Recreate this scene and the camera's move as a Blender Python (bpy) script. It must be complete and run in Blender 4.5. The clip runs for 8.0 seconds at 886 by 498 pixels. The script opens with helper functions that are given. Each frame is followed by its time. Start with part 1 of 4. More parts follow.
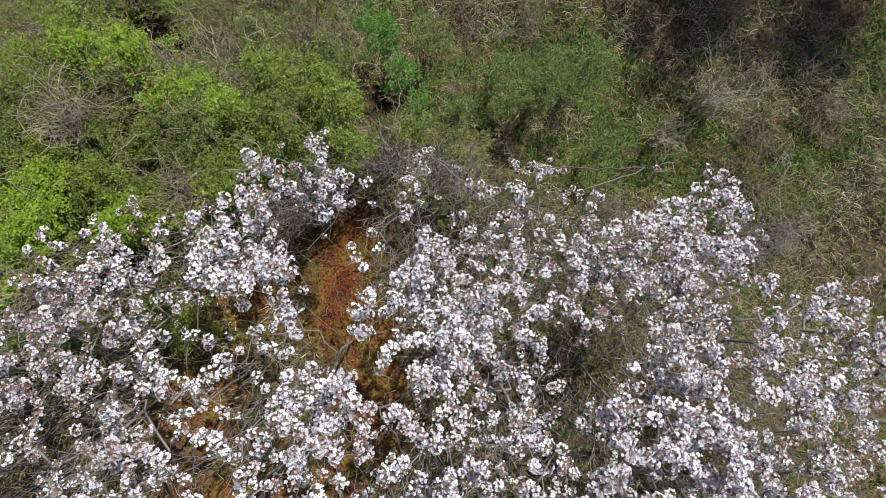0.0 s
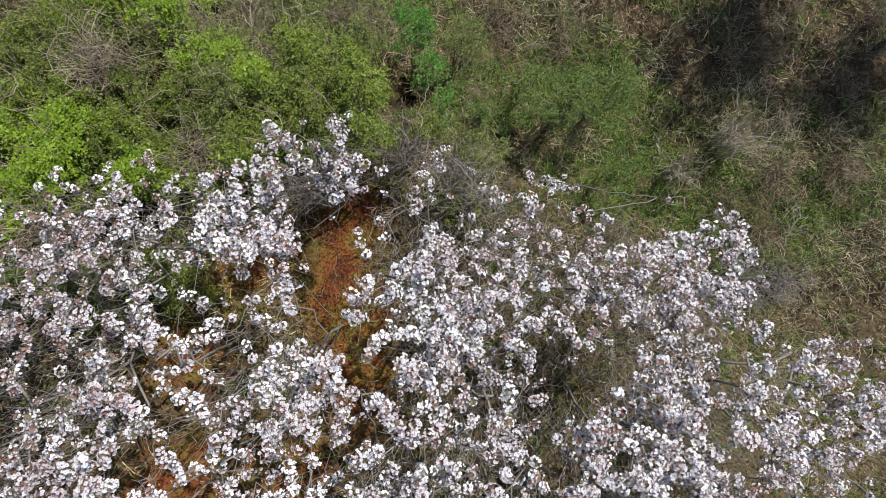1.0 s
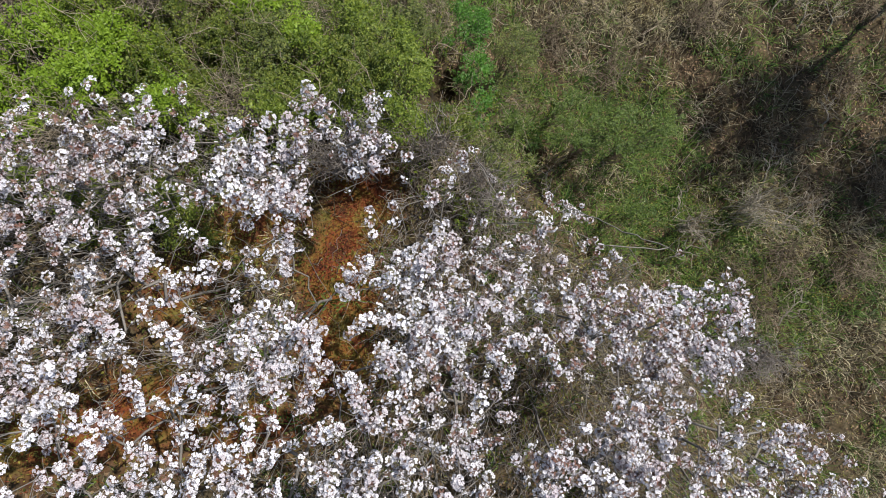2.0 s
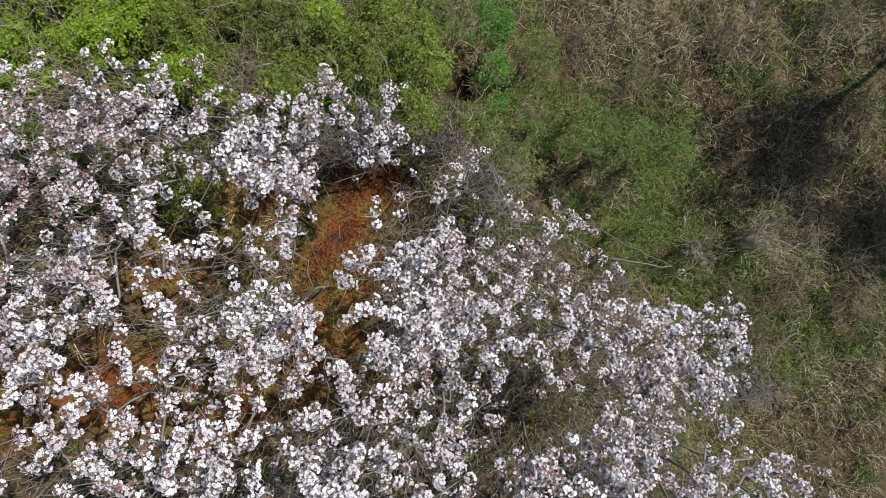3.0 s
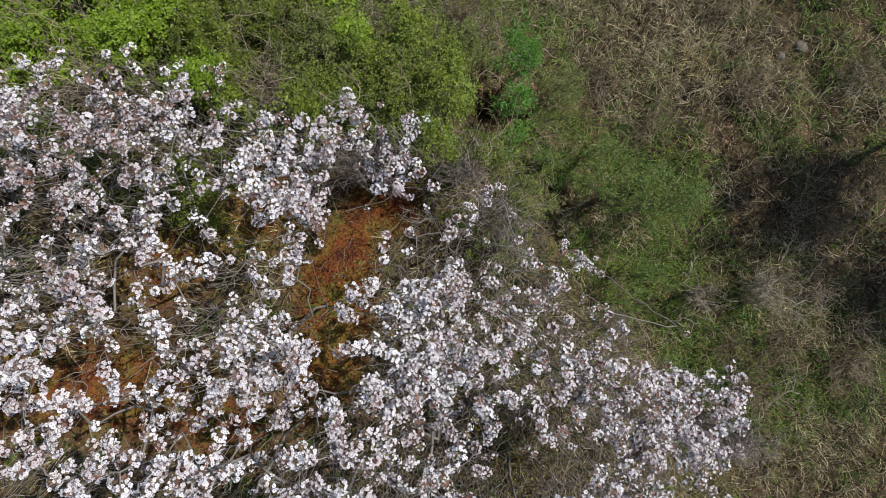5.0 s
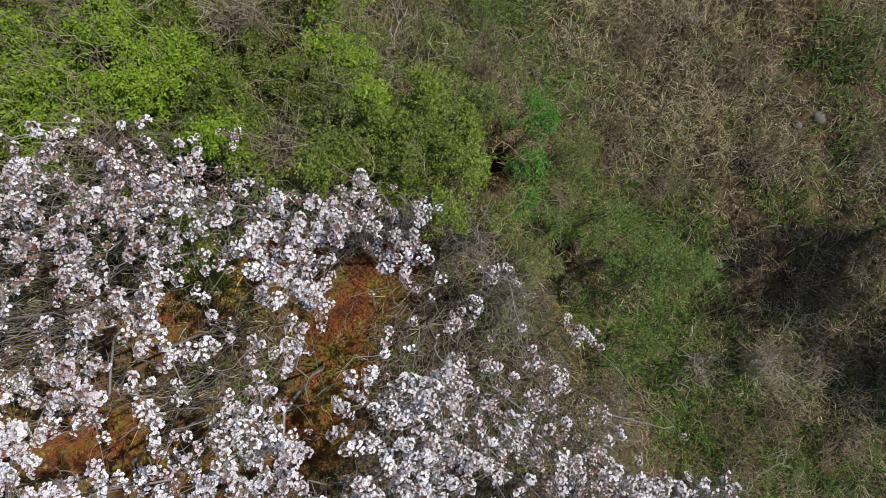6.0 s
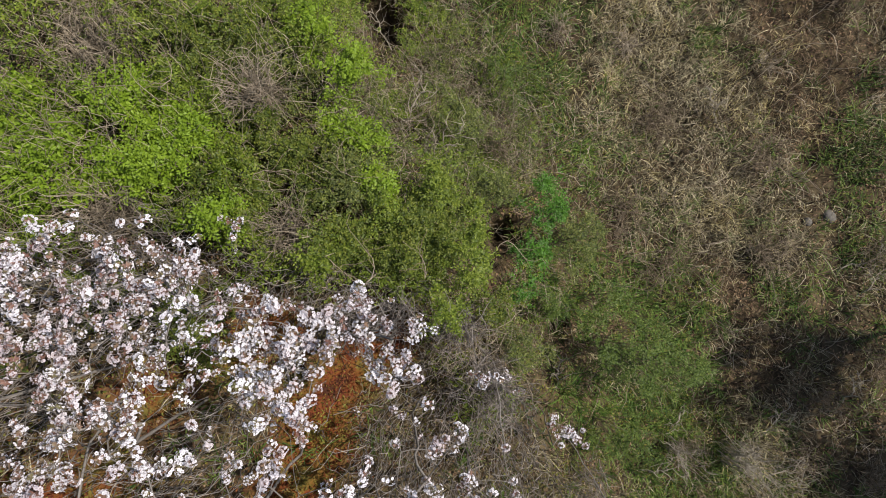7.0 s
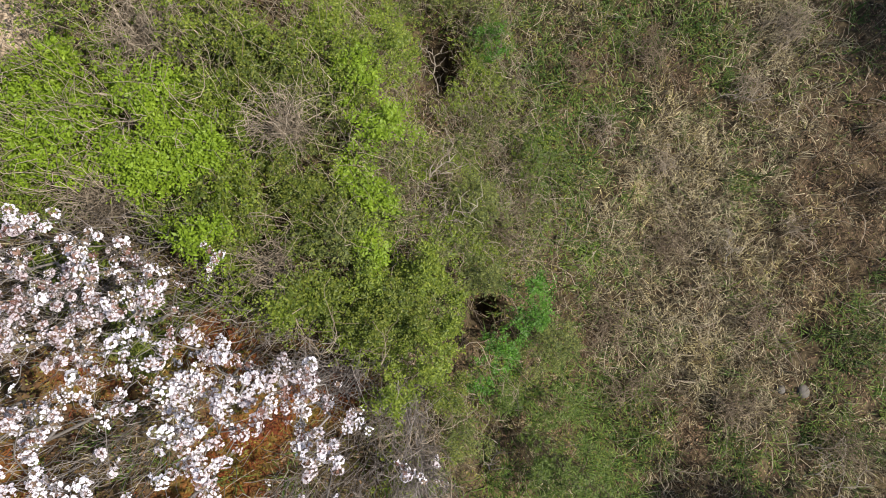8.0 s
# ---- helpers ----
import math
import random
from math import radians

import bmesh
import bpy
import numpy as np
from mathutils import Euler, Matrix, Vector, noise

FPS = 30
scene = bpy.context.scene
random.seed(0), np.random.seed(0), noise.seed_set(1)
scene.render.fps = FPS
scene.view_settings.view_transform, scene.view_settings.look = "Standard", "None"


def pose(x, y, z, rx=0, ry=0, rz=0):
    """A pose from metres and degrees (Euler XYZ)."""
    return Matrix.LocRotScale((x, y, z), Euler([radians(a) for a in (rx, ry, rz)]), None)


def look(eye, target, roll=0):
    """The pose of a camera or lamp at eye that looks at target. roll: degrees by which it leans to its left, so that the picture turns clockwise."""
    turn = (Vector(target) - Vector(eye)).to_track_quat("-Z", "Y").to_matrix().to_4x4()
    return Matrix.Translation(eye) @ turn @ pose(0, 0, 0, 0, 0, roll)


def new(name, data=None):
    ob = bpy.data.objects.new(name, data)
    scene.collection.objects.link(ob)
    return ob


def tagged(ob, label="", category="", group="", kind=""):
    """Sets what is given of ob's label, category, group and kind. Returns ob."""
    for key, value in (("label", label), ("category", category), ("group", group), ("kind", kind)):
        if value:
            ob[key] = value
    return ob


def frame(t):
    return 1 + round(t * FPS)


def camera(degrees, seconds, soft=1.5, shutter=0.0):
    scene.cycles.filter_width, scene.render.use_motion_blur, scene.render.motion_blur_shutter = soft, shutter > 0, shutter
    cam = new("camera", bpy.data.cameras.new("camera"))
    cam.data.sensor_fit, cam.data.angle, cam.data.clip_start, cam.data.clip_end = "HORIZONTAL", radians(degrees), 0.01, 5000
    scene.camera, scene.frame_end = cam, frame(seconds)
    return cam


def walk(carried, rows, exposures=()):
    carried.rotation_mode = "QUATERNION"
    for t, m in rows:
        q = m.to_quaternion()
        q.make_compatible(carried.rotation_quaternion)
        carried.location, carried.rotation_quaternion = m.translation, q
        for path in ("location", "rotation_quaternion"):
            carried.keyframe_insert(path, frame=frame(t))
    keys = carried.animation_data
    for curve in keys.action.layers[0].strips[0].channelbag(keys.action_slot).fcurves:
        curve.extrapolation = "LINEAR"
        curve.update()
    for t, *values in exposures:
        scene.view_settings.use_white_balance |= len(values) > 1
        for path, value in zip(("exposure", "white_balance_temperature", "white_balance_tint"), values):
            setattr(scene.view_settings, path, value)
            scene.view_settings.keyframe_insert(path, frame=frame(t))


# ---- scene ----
cam = camera(72.0, 8.0, soft=1.0)
# t, x, y, z and turn: the camera looks straight down all the way
PATH = [
    (0, -0.000, 0.000, 11.200, -0.00),
    (0.5, -0.012, -0.004, 11.223, 3.38),
    (1, -0.039, -0.016, 11.231, 8.57),
    (1.5, -0.061, -0.032, 11.238, 15.53),
    (1.7, -0.071, -0.040, 11.232, 18.54),
    (2.8, -0.090, -0.080, 11.166, 26.78),
    (3, -0.091, -0.089, 11.166, 27.43),
    (3.5, -0.090, -0.098, 11.143, 29.15),
    (4, -0.114, -0.078, 11.122, 30.55),
    (4.2, -0.133, -0.056, 11.119, 30.96),
    (5.3, -0.477, 0.366, 11.029, 34.68),
    (5.5, -0.585, 0.495, 11.018, 35.53),
    (6, -0.890, 0.870, 10.989, 37.99),
    (6.5, -1.245, 1.306, 10.942, 40.13),
    (7, -1.629, 1.755, 10.889, 44.20),
    (7.5, -1.996, 2.169, 10.859, 52.99),
    (8, -2.334, 2.529, 10.823, 62.79),
]
walk(cam, [(t, pose(x, y, z, 0, 0, turn)) for t, x, y, z, turn in PATH], exposures=[(0, 0.75, 6420, 10), (1.5, 0.73, 6450, 10), (3.5, 0.54, 6500, 10), (5.5, 0.43, 6500, 10), (6.5, 0.46, 6560, 11), (7.0, 0.63, 6720, 13), (7.5, 0.80, 6800, 14), (8.0, 0.97, 6800, 14)])

# ---------------------------------------------------------------- world, sun, exposure
SUN_FROM = Vector((0.38, 0.70, 1.0)).normalized()
world = bpy.data.worlds.new("world")
scene.world = world
world.use_nodes = True
wn = world.node_tree
sky = wn.nodes.new("ShaderNodeTexSky")
sky.sky_type, sky.sun_disc = "NISHITA", False
sky.sun_elevation = math.asin(SUN_FROM.z)
sky.sun_rotation = math.atan2(SUN_FROM.x, SUN_FROM.y)
wn.links.new(sky.outputs[0], wn.nodes["Background"].inputs[0])
wn.nodes["Background"].inputs[1].default_value = 0.10
sun = new("sun", bpy.data.lights.new("sun", "SUN"))
sun.data.energy, sun.data.angle, sun.data.color = 4.45, radians(0.53), (1.0, 0.965, 0.92)
sun.matrix_world = look(SUN_FROM * 60, (0, 0, 0))

rng = np.random.default_rng(7)


# ---------------------------------------------------------------- materials
def material(name, colors, rough=0.7, by="island", noise_scale=1.2, spread=0.35, translucent=0.0, bump=0.0, grain=40.0, patchy=0.9):
    """colors: a ramp from dark to light, walked by a random value per piece and by two scales of noise in the place's metres."""
    m = bpy.data.materials.new(name)
    m.use_nodes = True
    t = m.node_tree
    n, link = t.nodes, t.links.new
    b = n["Principled BSDF"]
    b.inputs["Roughness"].default_value = rough
    b.inputs["Specular IOR Level"].default_value = 0.25
    geo = n.new("ShaderNodeNewGeometry")
    big, fine = n.new("ShaderNodeTexNoise"), n.new("ShaderNodeTexNoise")
    big.inputs["Scale"].default_value, fine.inputs["Scale"].default_value = noise_scale, grain
    big.inputs["Detail"].default_value, fine.inputs["Detail"].default_value = 4, 3
    for x in (big, fine):
        link(geo.outputs["Position"], x.inputs["Vector"])
    if by == "island":
        rand = geo.outputs["Random Per Island"]
    else:
        rand = n.new("ShaderNodeObjectInfo").outputs["Random"]
    total = None
    for source, weight in ((rand, spread), (big.outputs[0], patchy), (fine.outputs[0], 0.5)):
        node = n.new("ShaderNodeMath")
        node.operation = "MULTIPLY_ADD"
        link(source, node.inputs[0])
        node.inputs[1].default_value = weight
        if total is None:
            node.inputs[2].default_value = 0.5 - (spread + patchy + 0.5) / 2
        else:
            link(total, node.inputs[2])
        total = node.outputs[0]
    ramp = n.new("ShaderNodeValToRGB")
    el = ramp.color_ramp.elements
    while len(el) < len(colors):
        el.new(0.5)
    for k, c in enumerate(colors):
        el[k].position, el[k].color = k / (len(colors) - 1), (*c, 1)
    link(total, ramp.inputs[0])
    link(ramp.outputs[0], b.inputs["Base Color"])
    if bump:
        bp = n.new("ShaderNodeBump")
        bp.inputs["Strength"].default_value, bp.inputs["Distance"].default_value = bump, 0.01
        link(fine.outputs[0], bp.inputs["Height"])
        link(bp.outputs[0], b.inputs["Normal"])
    if translucent:
        tr, mix = n.new("ShaderNodeBsdfTranslucent"), n.new("ShaderNodeMixShader")
        link(ramp.outputs[0], tr.inputs[0])
        mix.inputs[0].default_value = translucent
        link(b.outputs[0], mix.inputs[1])
        link(tr.outputs[0], mix.inputs[2])
        link(mix.outputs[0], n["Material Output"].inputs[0])
    return m


PETAL = material("petal", [(0.43, 0.365, 0.375), (0.58, 0.555, 0.575), (0.75, 0.74, 0.765)], 0.6, "object", 0.9, 0.7, 0.2, 0, 90)
ANTHER = material("anther", [(0.16, 0.10, 0.09), (0.28, 0.20, 0.18), (0.36, 0.31, 0.24)], 0.8, "object", 0.6, 0.8)
YOUNG_LEAF = material("young_leaf", [(0.13, 0.06, 0.045), (0.20, 0.115, 0.085), (0.13, 0.13, 0.06)], 0.5, "object", 0.6, 0.8, 0.25)
BARK = material("pear_bark", [(0.065, 0.057, 0.048), (0.145, 0.13, 0.112), (0.245, 0.225, 0.198)], 0.85, "island", 3, 0.3, 0, 0.6, 60)
CANE = material("dead_cane", [(0.052, 0.038, 0.023), (0.145, 0.110, 0.072), (0.33, 0.265, 0.18)], 0.8, "island", 1.2, 0.7)
GREY_CANE = material("grey_cane", [(0.07, 0.060, 0.052), (0.17, 0.148, 0.128), (0.32, 0.285, 0.25)], 0.8, "island", 1.2, 0.7)
TAN_CANE = material("tan_cane", [(0.085, 0.068, 0.046), (0.21, 0.172, 0.12), (0.40, 0.335, 0.245)], 0.8, "island", 1.2, 0.7)
STRAW = material("straw", [(0.022, 0.017, 0.009), (0.082, 0.066, 0.035), (0.205, 0.172, 0.098), (0.44, 0.385, 0.24)], 0.75, "island", 1.8, 1.3, 0.15, patchy=1.6)
PALE_STRAW = material("pale_straw", [(0.07, 0.052, 0.02), (0.22, 0.175, 0.075), (0.40, 0.335, 0.15), (0.55, 0.48, 0.25)], 0.75, "island", 2.2, 1.2, 0.15, patchy=1.4)
# dead brown grass; its dark tones also deepen the shaded patches
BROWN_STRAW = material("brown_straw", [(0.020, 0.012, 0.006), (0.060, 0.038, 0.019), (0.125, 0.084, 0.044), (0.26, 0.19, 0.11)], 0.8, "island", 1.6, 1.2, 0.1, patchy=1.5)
GRASS = material("green_blade", [(0.0353, 0.0725, 0.0137), (0.0755, 0.14, 0.0228), (0.151, 0.211, 0.0418)], 0.6, "island", 0.8, 1.3, 0.25, patchy=2.0)
OLIVE = material("olive_leaf", [(0.0414, 0.0495, 0.00891), (0.0883, 0.099, 0.0168), (0.165, 0.158, 0.0279)], 0.6, "island", 0.8, 1.3, 0.25, patchy=2.0)
LITTER = material("leaf_litter", [(0.034, 0.019, 0.010), (0.088, 0.052, 0.027), (0.24, 0.16, 0.09)], 0.8, "island", 1.0, 0.8, patchy=2.0)
RUST = material("dead_fern", [(0.0413, 0.0112, 0.00525), (0.136, 0.0314, 0.0105), (0.142, 0.0672, 0.0147), (0.136, 0.11, 0.0231), (0.1, 0.0952, 0.0263)], 0.8, "island", 1.5, 0.5, patchy=2.2)
MUSTARD = material("ochre_moss", [(0.036, 0.0299, 0.0066), (0.09, 0.0713, 0.011), (0.15, 0.121, 0.0176), (0.204, 0.172, 0.033)], 0.9, "island", 1.8, 0.6, patchy=1.8)
PALE = material("bleached_wood", [(0.111, 0.0926, 0.0665), (0.236, 0.206, 0.158), (0.347, 0.312, 0.248)], 0.8, "island", 3, 0.4, 0, 0.3)
STONE = material("grey_stone", [(0.05, 0.046, 0.038), (0.105, 0.096, 0.08), (0.165, 0.152, 0.128)], 0.9, "object", 8, 0.3, 0, 0.6)
LEAF = {
    "bright": material("bright_leaf", [(0.0868, 0.146, 0.009), (0.154, 0.24, 0.0162), (0.245, 0.332, 0.0315)], 0.5, "island", 1.5, 0.5, 0.35),
    "lime": material("lime_leaf", [(0.058, 0.092, 0.0095), (0.115, 0.162, 0.0165), (0.205, 0.25, 0.034)], 0.5, "island", 1.5, 1.0, 0.35),
    "green": material("green_leaf", [(0.042, 0.067, 0.0085), (0.092, 0.126, 0.0165), (0.168, 0.19, 0.029)], 0.5, "island", 1.5, 1.0, 0.35),
    "emerald": material("emerald_leaf", [(0.024, 0.066, 0.005), (0.045, 0.125, 0.0095), (0.078, 0.19, 0.017)], 0.5, "island", 1.5, 0.9, 0.3),
    "olive": material("shrub_olive_leaf", [(0.042, 0.058, 0.0145), (0.088, 0.112, 0.025), (0.165, 0.182, 0.041)], 0.55, "island", 1.5, 1.0, 0.3),
    "moss": material("moss_green_leaf", [(0.031, 0.054, 0.008), (0.064, 0.102, 0.015), (0.108, 0.150, 0.026)], 0.55, "island", 1.5, 1.0, 0.3),
}


def ground_material():
    """Brown litter soil; rust-red clay and ochre moss where the bank is bare."""
    m = bpy.data.materials.new("bank_soil")
    m.use_nodes = True
    t = m.node_tree
    n, link = t.nodes, t.links.new
    b = n["Principled BSDF"]
    b.inputs["Roughness"].default_value, b.inputs["Specular IOR Level"].default_value = 0.95, 0.1
    geo = n.new("ShaderNodeNewGeometry")

    def ramp(scale, stops, detail=6):
        tex = n.new("ShaderNodeTexNoise")
        tex.inputs["Scale"].default_value, tex.inputs["Detail"].default_value = scale, detail
        link(geo.outputs["Position"], tex.inputs["Vector"])
        r = n.new("ShaderNodeValToRGB")
        while len(r.color_ramp.elements) < len(stops):
            r.color_ramp.elements.new(0.5)
        for e, (p, c) in zip(r.color_ramp.elements, stops):
            e.position, e.color = p, (*c, 1)
        link(tex.outputs[0], r.inputs[0])
        return r.outputs[0], tex.outputs[0]

    soil, _ = ramp(9, [(0.3, (0.022, 0.016, 0.009)), (0.5, (0.052, 0.040, 0.022)), (0.7, (0.09, 0.070, 0.039))])
    clay, relief = ramp(3.2, [(0.34, (0.040, 0.012, 0.006)), (0.45, (0.115, 0.030, 0.010)), (0.54, (0.115, 0.052, 0.012)), (0.66, (0.10, 0.082, 0.018))])
    mask = n.new("ShaderNodeAttribute")
    mask.attribute_name = "clay"
    edge = n.new("ShaderNodeMath")
    edge.operation = "MULTIPLY_ADD"
    link(relief, edge.inputs[0])
    edge.inputs[1].default_value, edge.inputs[2].default_value = 0.9, -0.45
    add = n.new("ShaderNodeMath")
    add.operation, add.use_clamp = "ADD", True
    link(mask.outputs["Fac"], add.inputs[0])
    link(edge.outputs[0], add.inputs[1])
    mix = n.new("ShaderNodeMix")
    mix.data_type = "RGBA"
    link(add.outputs[0], mix.inputs[0])
    link(soil, mix.inputs[6])
    link(clay, mix.inputs[7])
    sand, _ = ramp(14, [(0.3, (0.13, 0.095, 0.06)), (0.5, (0.27, 0.21, 0.14)), (0.7, (0.40, 0.32, 0.22))])
    bare = n.new("ShaderNodeAttribute")
    bare.attribute_name = "sand"
    last = n.new("ShaderNodeMix")
    last.data_type = "RGBA"
    link(bare.outputs["Fac"], last.inputs[0])
    link(mix.outputs[2], last.inputs[6])
    link(sand, last.inputs[7])
    link(last.outputs[2], b.inputs["Base Color"])
    bp = n.new("ShaderNodeBump")
    bp.inputs["Strength"].default_value, bp.inputs["Distance"].default_value = 0.8, 0.05
    link(relief, bp.inputs["Height"])
    link(bp.outputs[0], b.inputs["Normal"])
    return m


# ---------------------------------------------------------------- mesh tools
def arrays_mesh(name, verts, faces, mat):
    """faces: rows of 3 or 4 corners each, in one or two arrays."""
    me = bpy.data.meshes.new(name)
    faces = [f for f in (faces if isinstance(faces, (list, tuple)) else [faces]) if len(f)]
    sizes = np.concatenate([np.full(len(f), f.shape[1]) for f in faces])
    loops = np.concatenate([np.ravel(f) for f in faces]).astype(np.int32)
    me.vertices.add(len(verts))
    me.vertices.foreach_set("co", np.ascontiguousarray(verts, np.float32).ravel())
    me.loops.add(len(loops))
    me.loops.foreach_set("vertex_index", loops)
    me.polygons.add(len(sizes))
    me.polygons.foreach_set("loop_start", np.r_[0, np.cumsum(sizes)[:-1]].astype(np.int32))
    me.update(calc_edges=True)
    for mm in mat if isinstance(mat, (list, tuple)) else [mat]:
        me.materials.append(mm)
    return me


def part(name, me, parent, label=""):
    ob = new(name, me)
    ob.parent = parent
    return tagged(ob, label)


def thing(name, place, label, category, group=""):
    ob = new(name)
    ob.location = place
    ob.empty_display_size = 0.2
    return tagged(ob, label, category, group)


class Tubes:
    """Collects tapered tubes along bent paths into one mesh."""

    def __init__(self):
        self.v, self.f, self.n = [], [], 0

    def add(self, path, radii, sides=4):
        path, radii = np.asarray(path, float), np.asarray(radii, float)
        way = np.gradient(path, axis=0)
        way /= np.linalg.norm(way, axis=1)[:, None] + 1e-9
        side = np.cross(way, (0.31, 0.12, 0.94) if abs(way[:, 2]).mean() < 0.8 else (1, 0.2, 0))
        side /= np.linalg.norm(side, axis=1)[:, None] + 1e-9
        up = np.cross(side, way)
        a = np.arange(sides) * 2 * np.pi / sides
        ring = path[:, None] + radii[:, None, None] * (np.cos(a)[None, :, None] * side[:, None] + np.sin(a)[None, :, None] * up[:, None])
        k, m = len(path), sides
        i, j = np.meshgrid(np.arange(k - 1), np.arange(m), indexing="ij")
        q = np.stack([i * m + j, i * m + (j + 1) % m, (i + 1) * m + (j + 1) % m, (i + 1) * m + j], -1).reshape(-1, 4) + self.n
        self.v.append(ring.reshape(-1, 3))
        self.f.append(q)
        self.n += k * m

    def mesh(self, name, mat):
        me = arrays_mesh(name, np.concatenate(self.v), np.concatenate(self.f), mat)
        me.shade_smooth()
        return me


def blades(at, length, width, bend, toss=1.0, az=None):
    """Grass blades: each a folded strip that bends over; rows of places, lengths, widths."""
    n = len(at)
    az = rng.uniform(0, 2 * np.pi, n) if az is None else az
    d = np.stack([np.cos(az), np.sin(az)], -1)
    s = np.stack([-d[:, 1], d[:, 0], rng.uniform(-0.3, 0.3, n)], -1) * (width / 2)[:, None]
    lean = rng.uniform(0.1, 1, n) * bend
    mid = at + np.c_[d * (length * 0.5 * np.sin(lean))[:, None], length * 0.5 * np.cos(lean)]
    lean2 = lean + rng.uniform(0.2, 0.9, n) * toss
    tip = mid + np.c_[d * (length * 0.5 * np.sin(lean2))[:, None], length * 0.5 * np.cos(lean2)]
    v = np.stack([at - s, at + s, mid + s * 0.8, mid - s * 0.8, tip], 1).reshape(-1, 3)
    k = np.arange(n)[:, None] * 5
    return v, [k + np.array([[0, 1, 2, 3]]), k + np.array([[3, 2, 4]])]


def leaves(at, size, tilt=0.7, slim=0.55, az=None):
    """Folded leaves lying mostly flat."""
    n = len(at)
    az = rng.uniform(0, 2 * np.pi, n) if az is None else az
    el = rng.normal(0, tilt, n)
    d = np.stack([np.cos(az) * np.cos(el), np.sin(az) * np.cos(el), np.sin(el)], -1)
    s = np.stack([-np.sin(az), np.cos(az), rng.normal(0, tilt, n)], -1)
    s /= np.linalg.norm(s, axis=1)[:, None]
    up = np.cross(d, s)
    size = np.broadcast_to(size, n)[:, None]
    v = np.stack([at, at + d * size * 0.45 + s * size * slim / 2 + up * size * 0.08, at + d * size, at + d * size * 0.45 - s * size * slim / 2 + up * size * 0.08], 1)
    k = np.arange(n)[:, None] * 4
    return v.reshape(-1, 3), [k + np.array([[0, 1, 2]]), k + np.array([[0, 2, 3]])]


def sprigs(at, size, step, each=7, tilt=0.35, slim=0.5):
    """Short leafy shoots: leaves in two ranks along a rising line from each place."""
    n = len(at)
    az, rise = rng.uniform(0, 2 * np.pi, n), rng.uniform(-0.1, 0.7, n)
    along = np.stack([np.cos(az), np.sin(az), rise], -1)
    j = np.tile(np.arange(each), n)
    who = np.repeat(np.arange(n), each)
    place = at[who] + along[who] * (step * rng.uniform(0.7, 1.3, n)[who] * j)[:, None] + rng.normal(0, 0.006, (n * each, 3))
    way = az[who] + np.where(j % 2, 0.85, -0.85) * (j < each - 1) + rng.normal(0, 0.25, n * each)
    big = np.broadcast_to(size, n)[who] * (1.15 - 0.5 * j / each) * rng.uniform(0.8, 1.2, n * each)
    return leaves(place, big, tilt, slim, way)


def cane(a, b, sag, k=6, wobble=0.03):
    """A bent path from a to b that arches by sag."""
    u = np.linspace(0, 1, k)[:, None]
    a, b = np.asarray(a, float), np.asarray(b, float)
    p = a + (b - a) * u + np.array([0, 0, 1.0]) * sag * 4 * u * (1 - u)
    p[1:] += rng.normal(0, wobble, (k - 1, 3))
    return p


# ---------------------------------------------------------------- ground
DOWN = np.array([0.55, 0.83])
FALL = np.array([(-30, 7.5), (-8, 5.2), (-5, 4.6), (-2.5, 3.6), (0.4, 2.15), (1.4, 1.05), (2.0, 0.35), (2.6, -0.35), (3.1, -0.75), (4.0, -1.05), (5.3, -1.2), (8, -1.3), (30, -1.6)])


def lumps(x, y, scale, seed=0.0):
    """Smooth random field between 0 and 1 with lumps of about 1 / scale metres."""
    x, y = np.asarray(x, float) * scale + seed * 7.31, np.asarray(y, float) * scale - seed * 3.17
    i, j = np.floor(x), np.floor(y)
    u, v = x - i, y - j
    u, v = u * u * (3 - 2 * u), v * v * (3 - 2 * v)

    def at(a, b):
        h = np.sin(a * 127.1 + b * 311.7 + seed) * 43758.5453
        return h - np.floor(h)

    return (at(i, j) * (1 - u) + at(i + 1, j) * u) * (1 - v) + (at(i, j + 1) * (1 - u) + at(i + 1, j + 1) * u) * v


PITS = [(-5.75, 4.15, 0.48, 0.34), (-5.2, 3.95, 0.32, 0.26), (-1.15, 2.6, 0.32, 0.36), (0.8, 2.15, 0.2, 0.2), (-2.1, 2.5, 0.2, 0.2)]


DEEP = [(-1.15, 2.6, 0.28, 0.32)]


def blob(x, y, spots):
    """Sum of soft round spots: x, y, half-widths."""
    return sum(np.exp(-(((x - a) / ra) ** 2 + ((y - b) / rb) ** 2)) for a, b, ra, rb in spots)


def height(x, y):
    """The bank: falls to the north-east, steeper to the north in its western part, then levels out."""
    x, y = np.asarray(x, float), np.asarray(y, float)
    west = np.clip((y - 2.2) / 1.0, 0, 1)
    s = x * DOWN[0] + y * DOWN[1] + 0.7 * np.clip(-x - 1.5, 0, 5) * west * west * (3 - 2 * west)
    z = sum(np.interp(s + d, FALL[:, 0], FALL[:, 1]) for d in (-0.5, -0.25, 0, 0.25, 0.5)) / 5
    return z - 0.72 * blob(x, y, PITS) - 0.6 * blob(x, y, DEEP) + 0.22 * (lumps(x, y, 1.1) - 0.5) + 0.14 * (lumps(x, y, 2.7, 3) - 0.5) + 0.07 * np.sin(1.9 * x + 0.7 * y + 1) * np.sin(1.3 * y - 0.8 * x) + 0.04 * np.sin(4.1 * x + 2) * np.sin(3.7 * y + 1.3 * x)


